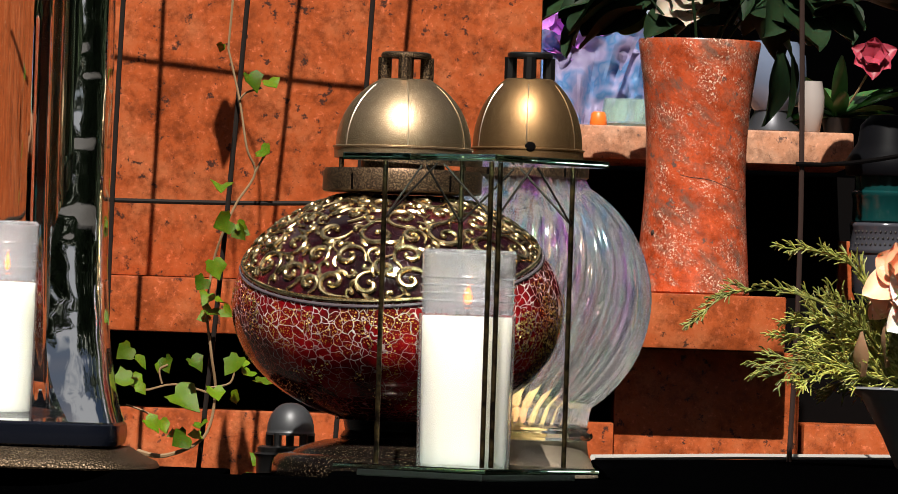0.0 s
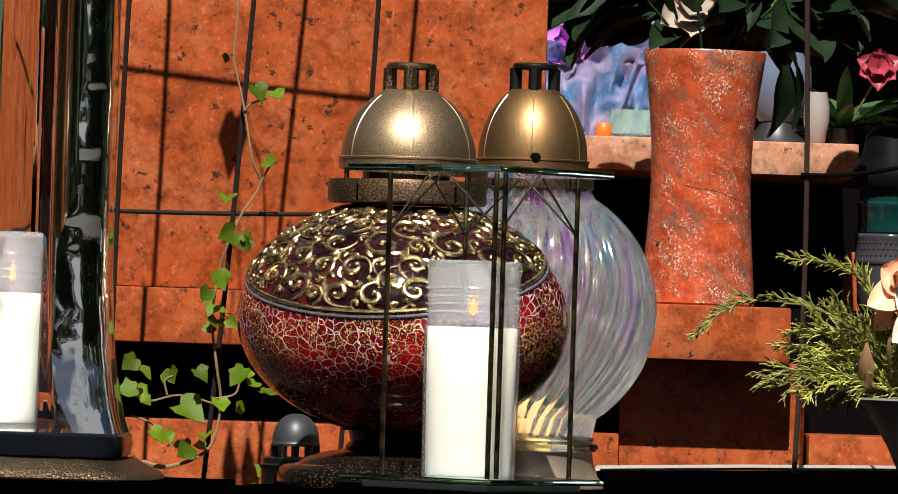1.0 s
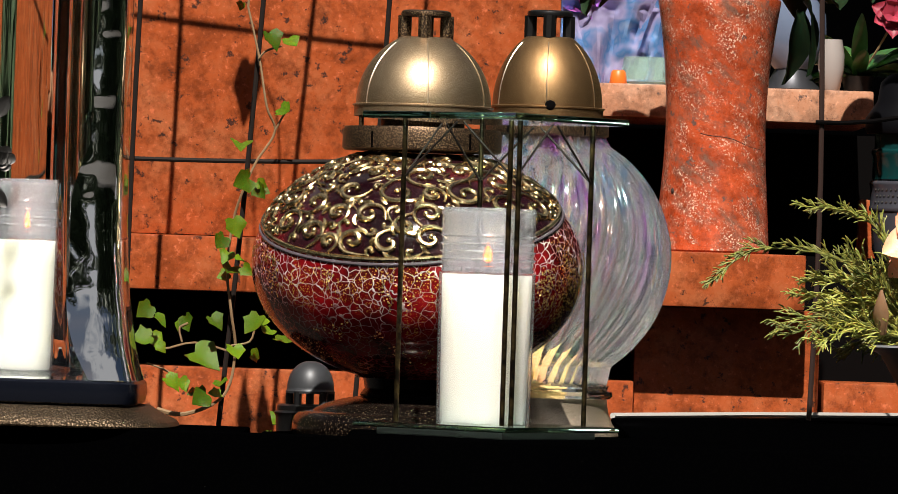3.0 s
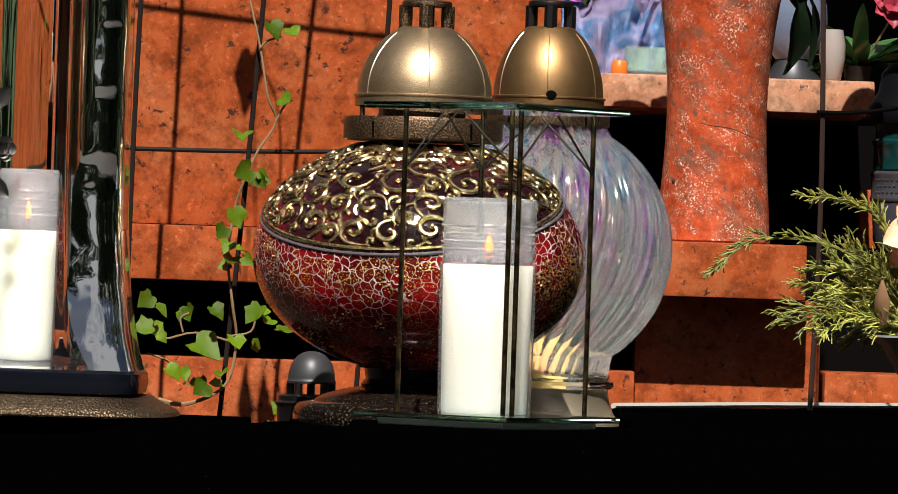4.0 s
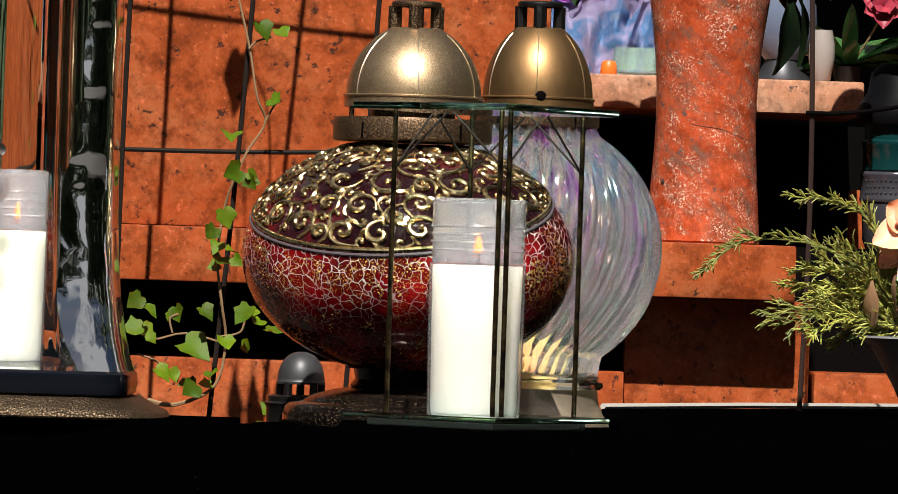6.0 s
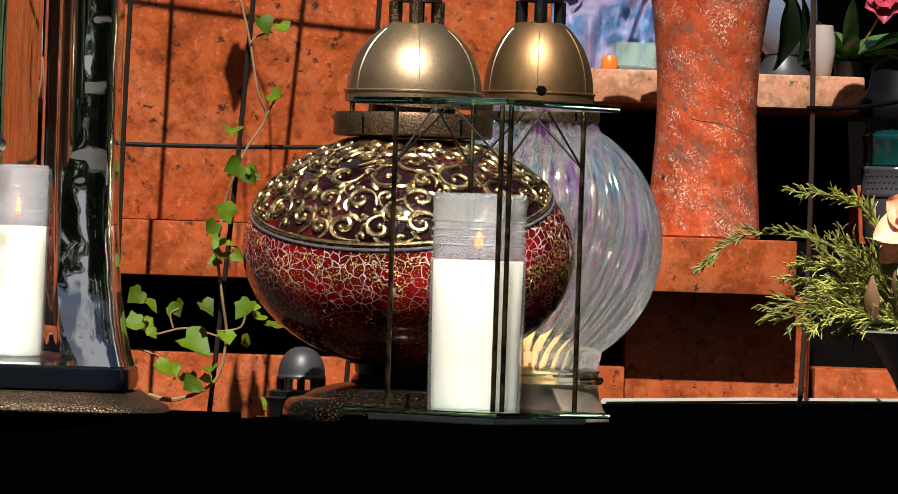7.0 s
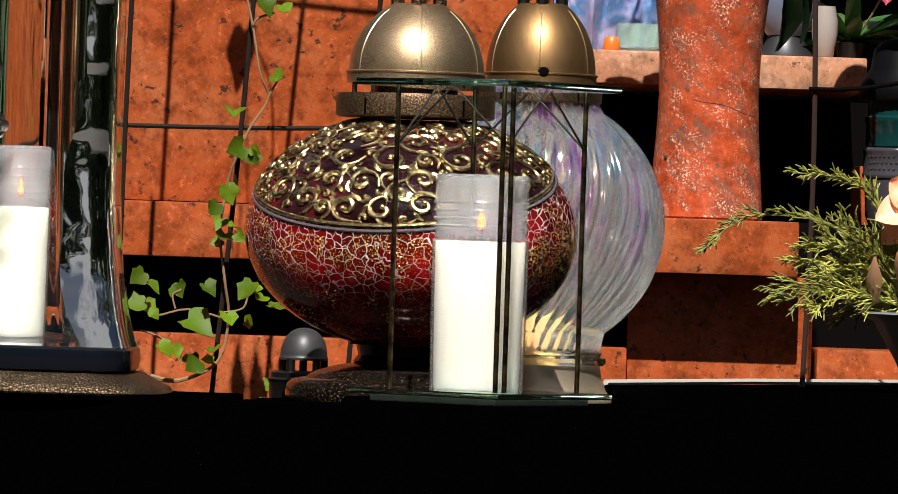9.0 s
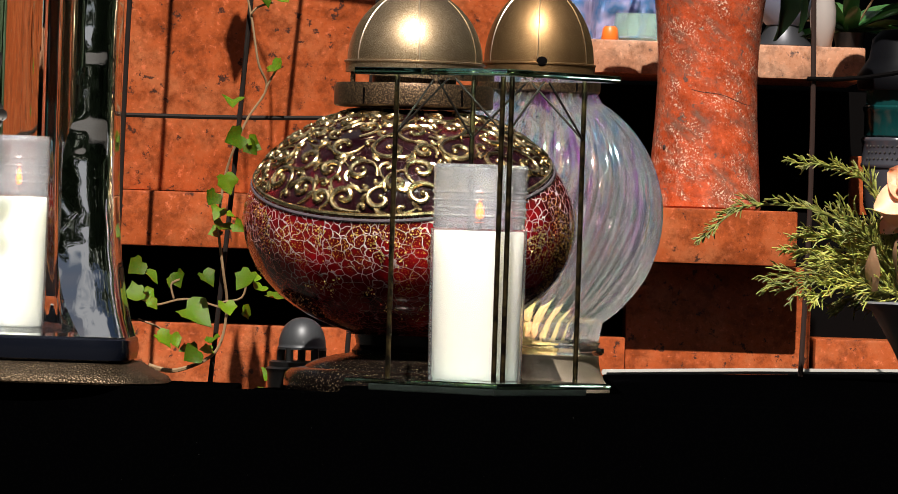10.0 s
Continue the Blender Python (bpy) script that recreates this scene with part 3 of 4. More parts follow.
def on_ball(lat, lon, lift=0.0):
    """A place on the globe, lat from the scroll cap's axis, lon round it (radians)."""
    e1 = AX.cross(Vector((0, 1, 0))).normalized()
    e2 = AX.normalized().cross(e1)
    p = math.cos(lat) * AX.normalized() + math.sin(lat) * (math.cos(lon) * e1 + math.sin(lon) * e2)
    return Vector((p.x * (RB + lift), p.y * (RB + lift), CZ + p.z * (RZ + lift)))


RIMLAT = math.acos(CUT)
rim = [on_ball(RIMLAT, 2 * math.pi * i / 96, 0.0008) for i in range(96)]
part("rim", tube(rim + rim[:1], 0.0021, 8), GOLD, ball, "raised gold rim round the scrollwork")
part("rim", tube([on_ball(RIMLAT + 0.045, 2 * math.pi * i / 96, 0.0004) for i in range(97)], 0.0016, 8), mat("grey_rim_glass", (0.09, 0.07, 0.08), 0.15), ball, "grey glass rim under the gold one")


def flecks():
    """Gold glitter fused into the crackle, in drifts, each flake tilted its own way."""
    rnd = random.Random(17)
    bm = bmesh.new()
    made = 0
    while made < 3600:
        lat, lon = math.acos(rnd.uniform(-0.75, CUT - 0.1)), rnd.uniform(0, 2 * math.pi)
        p = on_ball(lat, lon, 0.0004)
        n = Vector((p.x / RB ** 2, p.y / RB ** 2, (p.z - CZ) / RZ ** 2)).normalized()
        drift = noise.noise(p * 30) + 0.45 * noise.noise(p * 80)
        if drift < rnd.uniform(0.1, 0.4) or p.z < 0.05 + 0.05 * rnd.random():
            continue
        size = rnd.uniform(0.00045, 0.0012)
        tilt = (n + Vector((rnd.gauss(0, 0.3), rnd.gauss(0, 0.3), rnd.gauss(0, 0.3)))).normalized()
        u = tilt.orthogonal().normalized()
        u.rotate(Matrix.Rotation(rnd.uniform(0, 6.28), 3, tilt))
        w = tilt.cross(u)
        ring = [bm.verts.new(p + size * (math.cos(q) * u + rnd.uniform(0.5, 1) * math.sin(q) * w)) for q in (0, 1.4, 2.6, 4.0, 5.2)]
        top = bm.verts.new(p + tilt * size * 0.35)
        for k in range(5):
            bm.faces.new((ring[k], ring[(k + 1) % 5], top))
        made += 1
    return bm


part("glitter", flecks(), mat("gold_glitter", (0.95, 0.66, 0.2), 0.32, 1.0), ball, "gold glitter drifts in the crackle", smooth=False)


def scrolls():
    """Gold scrolls over the leaning cap: large curls with a free tail, small ones in the gaps between."""
    rnd = random.Random(11)
    spots = []
    for sizes, tries, gap in (((0.22, 0.25), 500, 1.0), ((0.16, 0.18), 3000, 0.96), ((0.09, 0.11), 6000, 0.9)):
        for _ in range(tries):
            lat, lon = RIMLAT * 0.97 * math.sqrt(rnd.random()), rnd.uniform(0, 2 * math.pi)
            u, w = lat * math.cos(lon), lat * math.sin(lon)
            size = rnd.choice(sizes)
            if lat + size * 0.52 < RIMLAT and all((u - p) ** 2 + (w - q) ** 2 > (0.5 * gap * (size + s)) ** 2 for p, q, s in spots):
                spots.append((u, w, size))

    def lay(p, q, lift=0.0011):
        return on_ball(math.hypot(p, q), math.atan2(q, p), lift)
    for own, (u, w, size) in enumerate(spots):
        p0 = lay(u, w)
        if math.hypot(p0.x, p0.y) < 0.05:
            continue
        twist, start = rnd.choice((-1, 1)), rnd.uniform(0, 2 * math.pi)
        turns = rnd.uniform(0.95, 1.3) if size > 0.12 else rnd.uniform(0.55, 0.8)
        plane = []
        for i in range(26):                                   # the curl
            s = i / 25
            a = start + twist * 2 * math.pi * turns * (1 - s)
            r = size * 0.5 * (0.2 + 0.8 * s ** 1.15)
            plane.append((u + r * math.cos(a), w + r * math.sin(a)))
        ang = math.atan2(plane[-1][1] - plane[-2][1], plane[-1][0] - plane[-2][0])
        x, y = plane[-1]
        bend = -twist * rnd.uniform(0.1, 0.2)
        for i in range(16 if size > 0.12 else 4):              # the tail swings the other way
            ang += bend * (0.35 + i * 0.07)
            x, y = x + 0.022 * math.cos(ang), y + 0.022 * math.sin(ang)
            if math.hypot(x, y) > RIMLAT - 0.025 or any(k != own and math.hypot(x - p, y - q) < 0.4 * z for k, (p, q, z) in enumerate(spots)):
                break
            plane.append((x, y))
        thick = 0.0017 if size > 0.12 else 0.0013
        bm = tube([lay(p, q) for p, q in plane], thick, 8, None, lambda s: 0.6 + 1.0 * math.sin(math.pi * min(1, 0.1 + s * 0.9)) ** 1.2)
        blob(thick * 1.6, lay(*plane[0]), (1, 1, 1), 2, bm)
        if size > 0.12:                                        # leaves that spring from the curl's back
            for at, long in ((14, 0.1), (20, 0.08)):
                p, q = plane[at]
                out = math.atan2(q - w, p - u) + twist * 0.5
                leaf = [(p + long * t * math.cos(out + twist * t), q + long * t * math.sin(out + twist * t)) for t in (0, 0.3, 0.6, 0.85, 1.0)]
                tube([lay(*g) for g in leaf], 0.0018, 6, bm, lambda s: 0.35 + 0.9 * math.sin(math.pi * (0.15 + 0.8 * s)))
        part("scroll", bm, GOLD, ball)


scrolls()
cap(ball, 0.2665, 0.0565, 0.0585, 0.0205, 0.0225, OLDBRONZE, 0.0665, 0.0195, 0.2295, 0.054, BRONZE, 1.16, 4)

PX, PY = 0.0655, 0.5
pearl = thing("ball_lantern", (PX, PY, 0), "clear iridescent ribbed glass ball lantern with bronze dome", "lantern", "ball lanterns")
RP, PZ = 0.1085, 0.146
def ribs(a, r, z):
    t = (z - 0.03) / 0.23
    tw = 0.62 * (1 - (1 - t) ** 2)
    return r * (1 + 0.034 * math.cos(38 * a) + 0.007 * math.cos(76 * a + 0.6)), a + tw
prof = [(0.058, 0.036)] + [(RP * math.cos(radians(a)), PZ + 0.113 * math.sin(radians(a))) for a in range(-56, 63, 4)] + [(0.05, 0.252)]
bm = lathe(prof, 304, ribs)
lathe([(r - 0.0055, z) for r, z in reversed(prof)], 152, None, bm)
pg = part("globe", bm, PEARL, pearl)
pg.visible_shadow = False
part("foot_ring", lathe([(0.045, 0.024), (0.063, 0.024), (0.0655, 0.0265), (0.065, 0.030), (0.0605, 0.0325), (0.062, 0.035), (0.057, 0.0385), (0.045, 0.0385), (0.045, 0.024)], 72), GLASS, pearl, "thick clear glass foot")
part("base", lathe([(0, -0.0098), (0.0705, -0.0098), (0.0715, -0.008), (0.0705, -0.004), (0.066, 0.002), (0.0625, 0.01), (0.061, 0.018), (0.0605, 0.0238), (0, 0.0238)], 72), SATIN, pearl, "pale satin bronze base")
cap(pearl, 0.2755, 0.048, 0.0625, 0.0195, 0.023, BLACKMETAL, 0.0545, 0.0165, 0.2515, 0.047, COPPER, 1.12, -2)
part("vent_hole", blob(0.0048, (0.002, -0.0492, 0.2775), (1, 0.3, 0.9), 3), SHADE, pearl, "dark round vent hole")

# ------------------------------------------------------------------ granite vase on the ledge
v = thing("granite_vase", (0.2518, 1.5, 0.1602), "flared red granite flower vase standing on the ledge", "vase")
vp = [(0, 0), (0.0575, 0), (0.0592, 0.002), (0.0582, 0.012), (0.0572, 0.03), (0.0549, 0.062), (0.0527, 0.095), (0.0516, 0.13), (0.0522, 0.16), (0.0543, 0.19), (0.0578, 0.22), (0.0615, 0.247), (0.0635, 0.26), (0.0625, 0.262), (0.056, 0.262), (0.05, 0.25), (0.045, 0.2), (0, 0.19)]
part("body", lathe(vp, 80), VASE, v)
part("crack", tube([(0.0521 * math.sin(radians(a)), -0.0521 * math.cos(radians(a)), 0.119 + 0.0012 * math.sin(a * 0.11) - 0.0002 * a) for a in range(-20, 62, 3)], 0.00035, 5), mat("crack_shadow", (0.05, 0.02, 0.015), 0.8), v, "thin dark crack")
part("chip", blob(0.0022, (-0.043, -0.0335, 0.062), (1, 1, 1.4), 2), mat("chip_dark", (0.03, 0.015, 0.01), 0.8), v, "small dark chip")


# ------------------------------------------------------------------ what stands in the clear ball lantern
core = thing("candle", (PX - 0.012, PY - 0.01, 0.0242), "yellow wax candle inside the iridescent lantern", "candle", "grave candles")
part("wax", lathe([(0, 0), (0.036, 0), (0.037, 0.003), (0.037, 0.046), (0.034, 0.048), (0, 0.047)], 48), PEARL_CORE, core)
part("wick", tube([(0, 0, 0.045), (0.001, 0, 0.056)], 0.0008, 6), BLACKMETAL, core)

# ------------------------------------------------------------------ tall thick-walled glass lantern
TX, TY = -0.346, -0.03
tall = thing("tall_glass_lantern", (TX, TY, 0), "tall flared thick glass lantern on a black and bronze base", "lantern")


def squared(power, amount):
    def shape(a, r, z):
        ca, sa = abs(math.cos(a)), abs(math.sin(a))
        sq = 1 / (ca ** power + sa ** power) ** (1 / power)
        return r * (1 + amount * (sq - 1)), a
    return shape


outer = [(0.0918, 0.0362), (0.0898, 0.042), (0.0873, 0.05), (0.0838, 0.068), (0.079, 0.1), (0.0766, 0.13), (0.0752, 0.16), (0.0748, 0.2), (0.0748, 0.26), (0.0748, 0.36), (0.075, 0.5)]
hollow = [(0.062, 0.5), (0.061, 0.36), (0.061, 0.26), (0.0615, 0.2), (0.063, 0.16), (0.065, 0.13), (0.068, 0.1), (0.073, 0.068), (0.076, 0.05), (0.078, 0.0362)]
bm = lathe(outer, 192, squared(8.0, 1.0))
lathe(hollow, 192, None, bm)
bm.verts.ensure_lookup_table()
n0, n1 = 192 * len(outer), 192 * (len(outer) + len(hollow))
for k in range(192):                                       # close the wall at its foot and lip
    q = (k + 1) % 192
    bm.faces.new((bm.verts[k], bm.verts[n1 - 192 + k], bm.verts[n1 - 192 + q], bm.verts[q]))
    bm.faces.new((bm.verts[n0 - 192 + k], bm.verts[n0 - 192 + q], bm.verts[n0 + q], bm.verts[n0 + k]))
part("glass_body", bm, GLASS, tall, "thick clear glass body").visible_shadow = False
def edge_strip():
    """Added mirror strip for the thick edge's reflections, wavy on its inner side."""
    bm = bmesh.new()
    shape = squared(8.0, 1.0)
    rows = []
    for i in range(40):
        z = 0.0365 + (0.46 - 0.0365) * i / 39
        r = float(np.interp(z, [q[1] for q in outer], [q[0] for q in outer])) + 0.0006
        a0 = float(np.interp(z, [0.03, 0.06, 0.1, 0.14, 0.18, 0.22, 0.3], [-59, -62.5, -65.5, -65.3, -62.5, -57, -54])) + 1.2 * math.sin(z * 60)
        row = []
        for k in range(15):
            a = radians(a0 + (-38 - a0) * k / 14)
            rr, _ = shape(a, r, z)
            row.append(bm.verts.new((rr * math.cos(a), rr * math.sin(a), z)))
        rows.append(row)
    for lo, hi in zip(rows, rows[1:]):
        for k in range(14):
            bm.faces.new((lo[k], lo[k + 1], hi[k + 1], hi[k]))
    return bm


# metal mirror in place of the glass edge's own reflections
EDGE = mat("added_mirror_strip", (0.95, 0.96, 0.97), 0.04, 1.0)
bump(EDGE, noise_tex(EDGE, 8, 3, 0.5).outputs["Fac"], 0.42, 0.03)
part("edge_strip", edge_strip(), EDGE, tall, "added mirror strip for the reflections in the thick glass edge")
part("black_base", lathe([(0, 0.0162), (0.09, 0.0162), (0.0932, 0.0185), (0.0945, 0.026), (0.0938, 0.034), (0.0915, 0.0361), (0, 0.0361)], 192, squared(8.0, 1.0)), mat("gloss_black_plastic", (0.004, 0.005, 0.009), 0.2, Specular_IOR_Level=0.3), tall)
part("bronze_base", lathe([(0, 0), (0.122, 0), (0.123, 0.0015), (0.121, 0.005), (0.112, 0.009), (0.104, 0.0135), (0.1, 0.016), (0, 0.016)], 96, squared(5.0, 0.8)), HAMMER, tall, "hammered bronze base plate")
orn = part("ornament", tube([(-0.034, -0.094, 0.14), (-0.026, -0.09, 0.175), (-0.02, -0.087, 0.2), (-0.026, -0.085, 0.235), (-0.022, -0.084, 0.25)], 0.0014, 6), SILVER, tall, "old silver rose ornament")
for k in range(13):
    ring = 0 if k < 6 else 1 if k < 11 else 2
    rr, t = 0.0085 * (0.72, 0.38, 0.0)[ring], k * (1.047, 1.257, 0)[ring]
    part("petal", lathe([(0.0005, 0), (0.003, 0.0002), (0.0045, 0.0012), (0.0048, 0.0022), (0.004, 0.0018), (0.0005, 0.001)], 14), SILVER, orn).matrix_basis = pose(-0.0175 + rr * math.cos(t), -0.0885 - 0.0014 * ring, 0.206 + rr * math.sin(t), 90, 0, 20 * math.cos(t))
for x, z, turn in ((-0.024, 0.238, -35), (-0.027, 0.182, -130), (-0.03, 0.25, 30)):
    lf = bmesh.new()
    rows = []
    for i in range(9):
        q = i / 8
        wide = 0.0062 * math.sin(math.pi * (0.08 + 0.9 * q)) ** 0.8 * (1 + 0.12 * (i % 2))
        rows.append([lf.verts.new((wide * g, 0.0005 - 0.0011 * abs(g), 0.02 * q)) for g in (-1, -0.5, 0, 0.5, 1)])
    for lo, hi in zip(rows, rows[1:]):
        for g in range(4):
            lf.faces.new((lo[g], lo[g + 1], hi[g + 1], hi[g]))
    bmesh.ops.solidify(lf, geom=lf.faces[:], thickness=0.0006)
    part("leaf", lf, SILVER, orn).matrix_basis = pose(x, -0.09, z, 0, -turn, 0)
candle((TX + 0.0, TY, 0.0364), 0.1555, 0.034, "white wax grave candle inside the tall glass lantern")

# ------------------------------------------------------------------ small dark dome lantern
sm = thing("small_dome_lantern", (-0.1325, 0.485, -0.03), "small matt black lantern with a domed cap", "lantern")
part("body", lathe([(0, 0), (0.031, 0), (0.0315, 0.003), (0.029, 0.012), (0.0295, 0.03), (0.0315, 0.0335), (0.0305, 0.0345), (0.0285, 0.0355), (0.0285, 0.0395), (0.026, 0.0408), (0, 0.0408)], 48), BLACKMETAL, sm)
for k in range(5):
    a = radians(20 + 72 * k)
    part("peg", tube([(0.0188 * math.cos(a), 0.0188 * math.sin(a), 0.0406), (0.0188 * math.cos(a), 0.0188 * math.sin(a), 0.052)], 0.0036, 8), BLACKMETAL, sm)
part("dome", lathe([(0.0185, 0.0505), (0.021, 0.0505), (0.0214, 0.0525), (0.0206, 0.0535)] + [(0.0206 * math.cos(radians(q)) ** 0.85, 0.0535 + 0.0252 * math.sin(radians(q))) for q in range(5, 90, 7)] + [(0, 0.0787)], 64), mat("satin_grey_metal", (0.05, 0.051, 0.055), 0.44, 0.4), sm)

# ------------------------------------------------------------------ wire trellis
WY = 1.345
NEARER = Matrix.Translation(EYE) @ Matrix.Scale(0.976, 4) @ Matrix.Translation(-EYE)      # trellis and ivy stand free of the wall
tr = thing("wire_trellis", (0, WY, -0.35), "rusty dark wire trellis standing before the granite", "trellis")
tr.matrix_basis = NEARER @ tr.matrix_basis
for x0, x1 in ((-0.4575, -0.4455), (-0.3445, -0.3365), (-0.242, -0.2133), (-0.107, -0.0875)):
    pts = [(x0 + (x1 - x0) * (z - 0.35) / 0.4 + 0.0012 * math.sin(z * 9 + x0 * 40), 0, z) for z in np.linspace(0.0, 1.25, 22)]
    part("upright", tube(pts, 0.0026, 7), IRON, tr)
for z0, slope in ((0.588, 0.03), (1.04, -0.08)):
    part("crossbar", tube([(x, 0.0035, z0 + 0.003 * math.sin(x * 9) + slope * (x + 0.25)) for x in np.linspace(-0.62, -0.04, 14)], 0.0024, 7), IRON, tr)
RUST = mat("brown_rusty_wire", (0.03, 0.013, 0.009), 0.7, 0.3)
tr2 = thing("wire_trellis", (0, 1.05, 0.0), "thin rusty wire support by the flower arrangement", "trellis")
part("upright", tube([(0.333 + 0.004 * math.sin(z * 8), 0, z) for z in np.linspace(0.0, 0.7, 16)], 0.0026, 7), RUST, tr2)
part("crossbar", tube([(x, -0.004, 0.288 + 0.012 * (x - 0.33) / 0.15 + 0.004 * math.sin(x * 30)) for x in np.linspace(0.33, 0.62, 12)], 0.0022, 7), SHADE, tr2, "blackened wire")

# ------------------------------------------------------------------ ivy
ivy = thing("ivy_plant", (0, 1.31, -0.35), "green ivy climbing the wire trellis", "plant")

ivy.matrix_basis = NEARER @ ivy.matrix_basis


def ivy_leaf(seed):
    """A five-lobed, slightly folded leaf, one unit across, its stalk at the origin."""
    rnd = random.Random(seed)
    bm = bmesh.new()
    outline = [(0.0, 0.0), (0.2, -0.12), (0.4, -0.06), (0.42, 0.12), (0.53, 0.32), (0.4, 0.46), (0.27, 0.62), (0.0, 0.92)]
    right = [(x * rnd.uniform(0.9, 1.1), y) for x, y in outline]
    left = [(-x * rnd.uniform(0.9, 1.1), y) for x, y in outline[1:-1]]
    ring = right + left[::-1]
    fold, curl = rnd.uniform(0.25, 0.75), rnd.uniform(-0.45, 0.4)
    def lift(x, y):
        return fold * abs(x) ** 1.3 + curl * y * y + 0.05 * math.sin(9 * x + seed)
    spine = [bm.verts.new((0, y, lift(0, y))) for y in (0.12, 0.3, 0.5, 0.7)]
    vs = [bm.verts.new((x, y, lift(x, y))) for x, y in ring]
    n = len(vs)
    order = [0, 0, 0, 1, 1, 2, 3]
    for i in range(7):
        for a, b in (((i), (i + 1)), ((n - i) % n, n - i - 1)):
            k = min(3, order[i])
            tri = [vs[a], vs[b], spine[k]] if a < b and a < 8 else [vs[b], vs[a], spine[k]]
            bm.faces.new(tri)
            if i < 6 and order[i + 1] != k:
                q = [vs[b], spine[order[i + 1]], spine[k]]
                bm.faces.new(q if a < b and a < 8 else q[::-1])
    out = bmesh.ops.extrude_face_region(bm, geom=bm.faces[:])
    bmesh.ops.translate(bm, vec=(0, 0, -0.02), verts=[v for v in out["geom"] if isinstance(v, bmesh.types.BMVert)])
    bmesh.ops.recalc_face_normals(bm, faces=bm.faces)
    return bm


LEAVES = [(-0.2015, 0.3574, 40), (-0.1814, 0.3541, 32), (-0.1866, 0.2866, 34), (-0.2293, 0.2521, 40), (-0.2281, 0.2139, 46), (-0.2101, 0.2054, 30), (-0.2323, 0.1682, 40),
          (-0.2489, 0.1533, 34), (-0.241, 0.1393, 30), (-0.2382, 0.1246, 44), (-0.2195, 0.1258, 26), (-0.3207, 0.0825, 36), (-0.3214, 0.054, 40), (-0.3024, 0.0461, 22),
          (-0.2775, 0.0714, 34), (-0.2479, 0.0735, 34), (-0.2103, 0.0719, 46), (-0.1974, 0.0638, 30), (-0.2582, 0.0378, 62), (-0.2281, 0.0428, 38), (-0.2898, 0.0111, 36),
          (-0.2636, -0.004, 42), (-0.1802, -0.0252, 46), (-0.2339, 0.3894, 18), (-0.2413, 0.011, 30)]
rnd = random.Random(5)
shapes = [part("leaf", ivy_leaf(k), IVY, ivy, "", True, 70.0).data for k in range(5)]
for ob in list(ivy.children):
    bpy.data.objects.remove(ob)
for k, (x, z, s) in enumerate(LEAVES):
    lf = new("leaf", shapes[k % 5])
    lf.parent = ivy
    size = s * 0.00056
    spin = rnd.uniform(110, 250)
    tilt = 90 - rnd.uniform(-5, 50)
    if s == 40 and z > 0.24 and z < 0.26:
        tilt = 8
    m = pose(x, rnd.uniform(-0.03, 0.01), z + 0.35, 0, 0, 0) @ pose(0, 0, 0, tilt, 0, rnd.uniform(-35, 35)) @ pose(0, 0, 0, 0, 0, spin) @ Matrix.Scale(size, 4) @ Matrix.Translation((0, -0.4, 0))
    lf.matrix_basis = m
for k, i in enumerate((4, 5, 6, 8, 9, 10, 11, 12, 14, 16, 17, 19, 20, 21, 24, 22)):
    x, z, s = LEAVES[i]
    lf = new("leaf", shapes[(k + 2) % 5])
    lf.parent = ivy
    lf.matrix_basis = pose(x + rnd.uniform(-0.016, 0.016), rnd.uniform(0.0, 0.02), z + 0.35 + rnd.uniform(-0.016, 0.012), 0, 0, 0) @ pose(0, 0, 0, 90 - rnd.uniform(0, 70), 0, rnd.uniform(-60, 60)) @ pose(0, 0, 0, 0, 0, rnd.uniform(90, 270)) @ Matrix.Scale(rnd.uniform(0.011, 0.02), 4)
shadow_leaf = new("leaf", shapes[1])                              # unseen leaf high off the trellis, added to cast the wall's oval shadow
shadow_leaf.parent = ivy
shadow_leaf.matrix_basis = pose(-0.2612, -0.06, 1.12, -100, 8, 8) @ Matrix.Diagonal((0.03, 0.066, 0.03, 1))
for x, long in ((-0.2566, 0.05), (-0.2376, 0.046)):         # unseen narrow leaves on a shoot, added to cast the plinth's shadow bands
    lf = new("leaf", shapes[3])
    lf.parent = ivy
    lf.matrix_basis = ivy.matrix_basis.inverted() @ pose(x, 1.02, 0.478, 40, 0, 0) @ Matrix.Diagonal((0.0165, long, 0.012, 1))
VINE = [(-0.2281, 0.3905), (-0.215, 0.3396), (-0.206, 0.2915), (-0.1972, 0.2662), (-0.2144, 0.2359), (-0.226, 0.2082), (-0.2363, 0.1737), (-0.2403, 0.1251), (-0.2344, 0.0826),
        (-0.2296, 0.0428), (-0.2396, -0.0002), (-0.2771, -0.0197), (-0.3057, -0.0167)]


def smooth_line(pts, n=6):
    out = []
    for i in range(len(pts) - 1):
        p0, p1, p2, p3 = (Vector(pts[max(0, i - 1)]), Vector(pts[i]), Vector(pts[i + 1]), Vector(pts[min(len(pts) - 1, i + 2)]))
        for k in range(n):
            t = k / n
            out.append(0.5 * (2 * p1 + (p2 - p0) * t + (2 * p0 - 5 * p1 + 4 * p2 - p3) * t * t + (3 * p1 - p0 - 3 * p2 + p3) * t ** 3))
    return out + [Vector(pts[-1])]


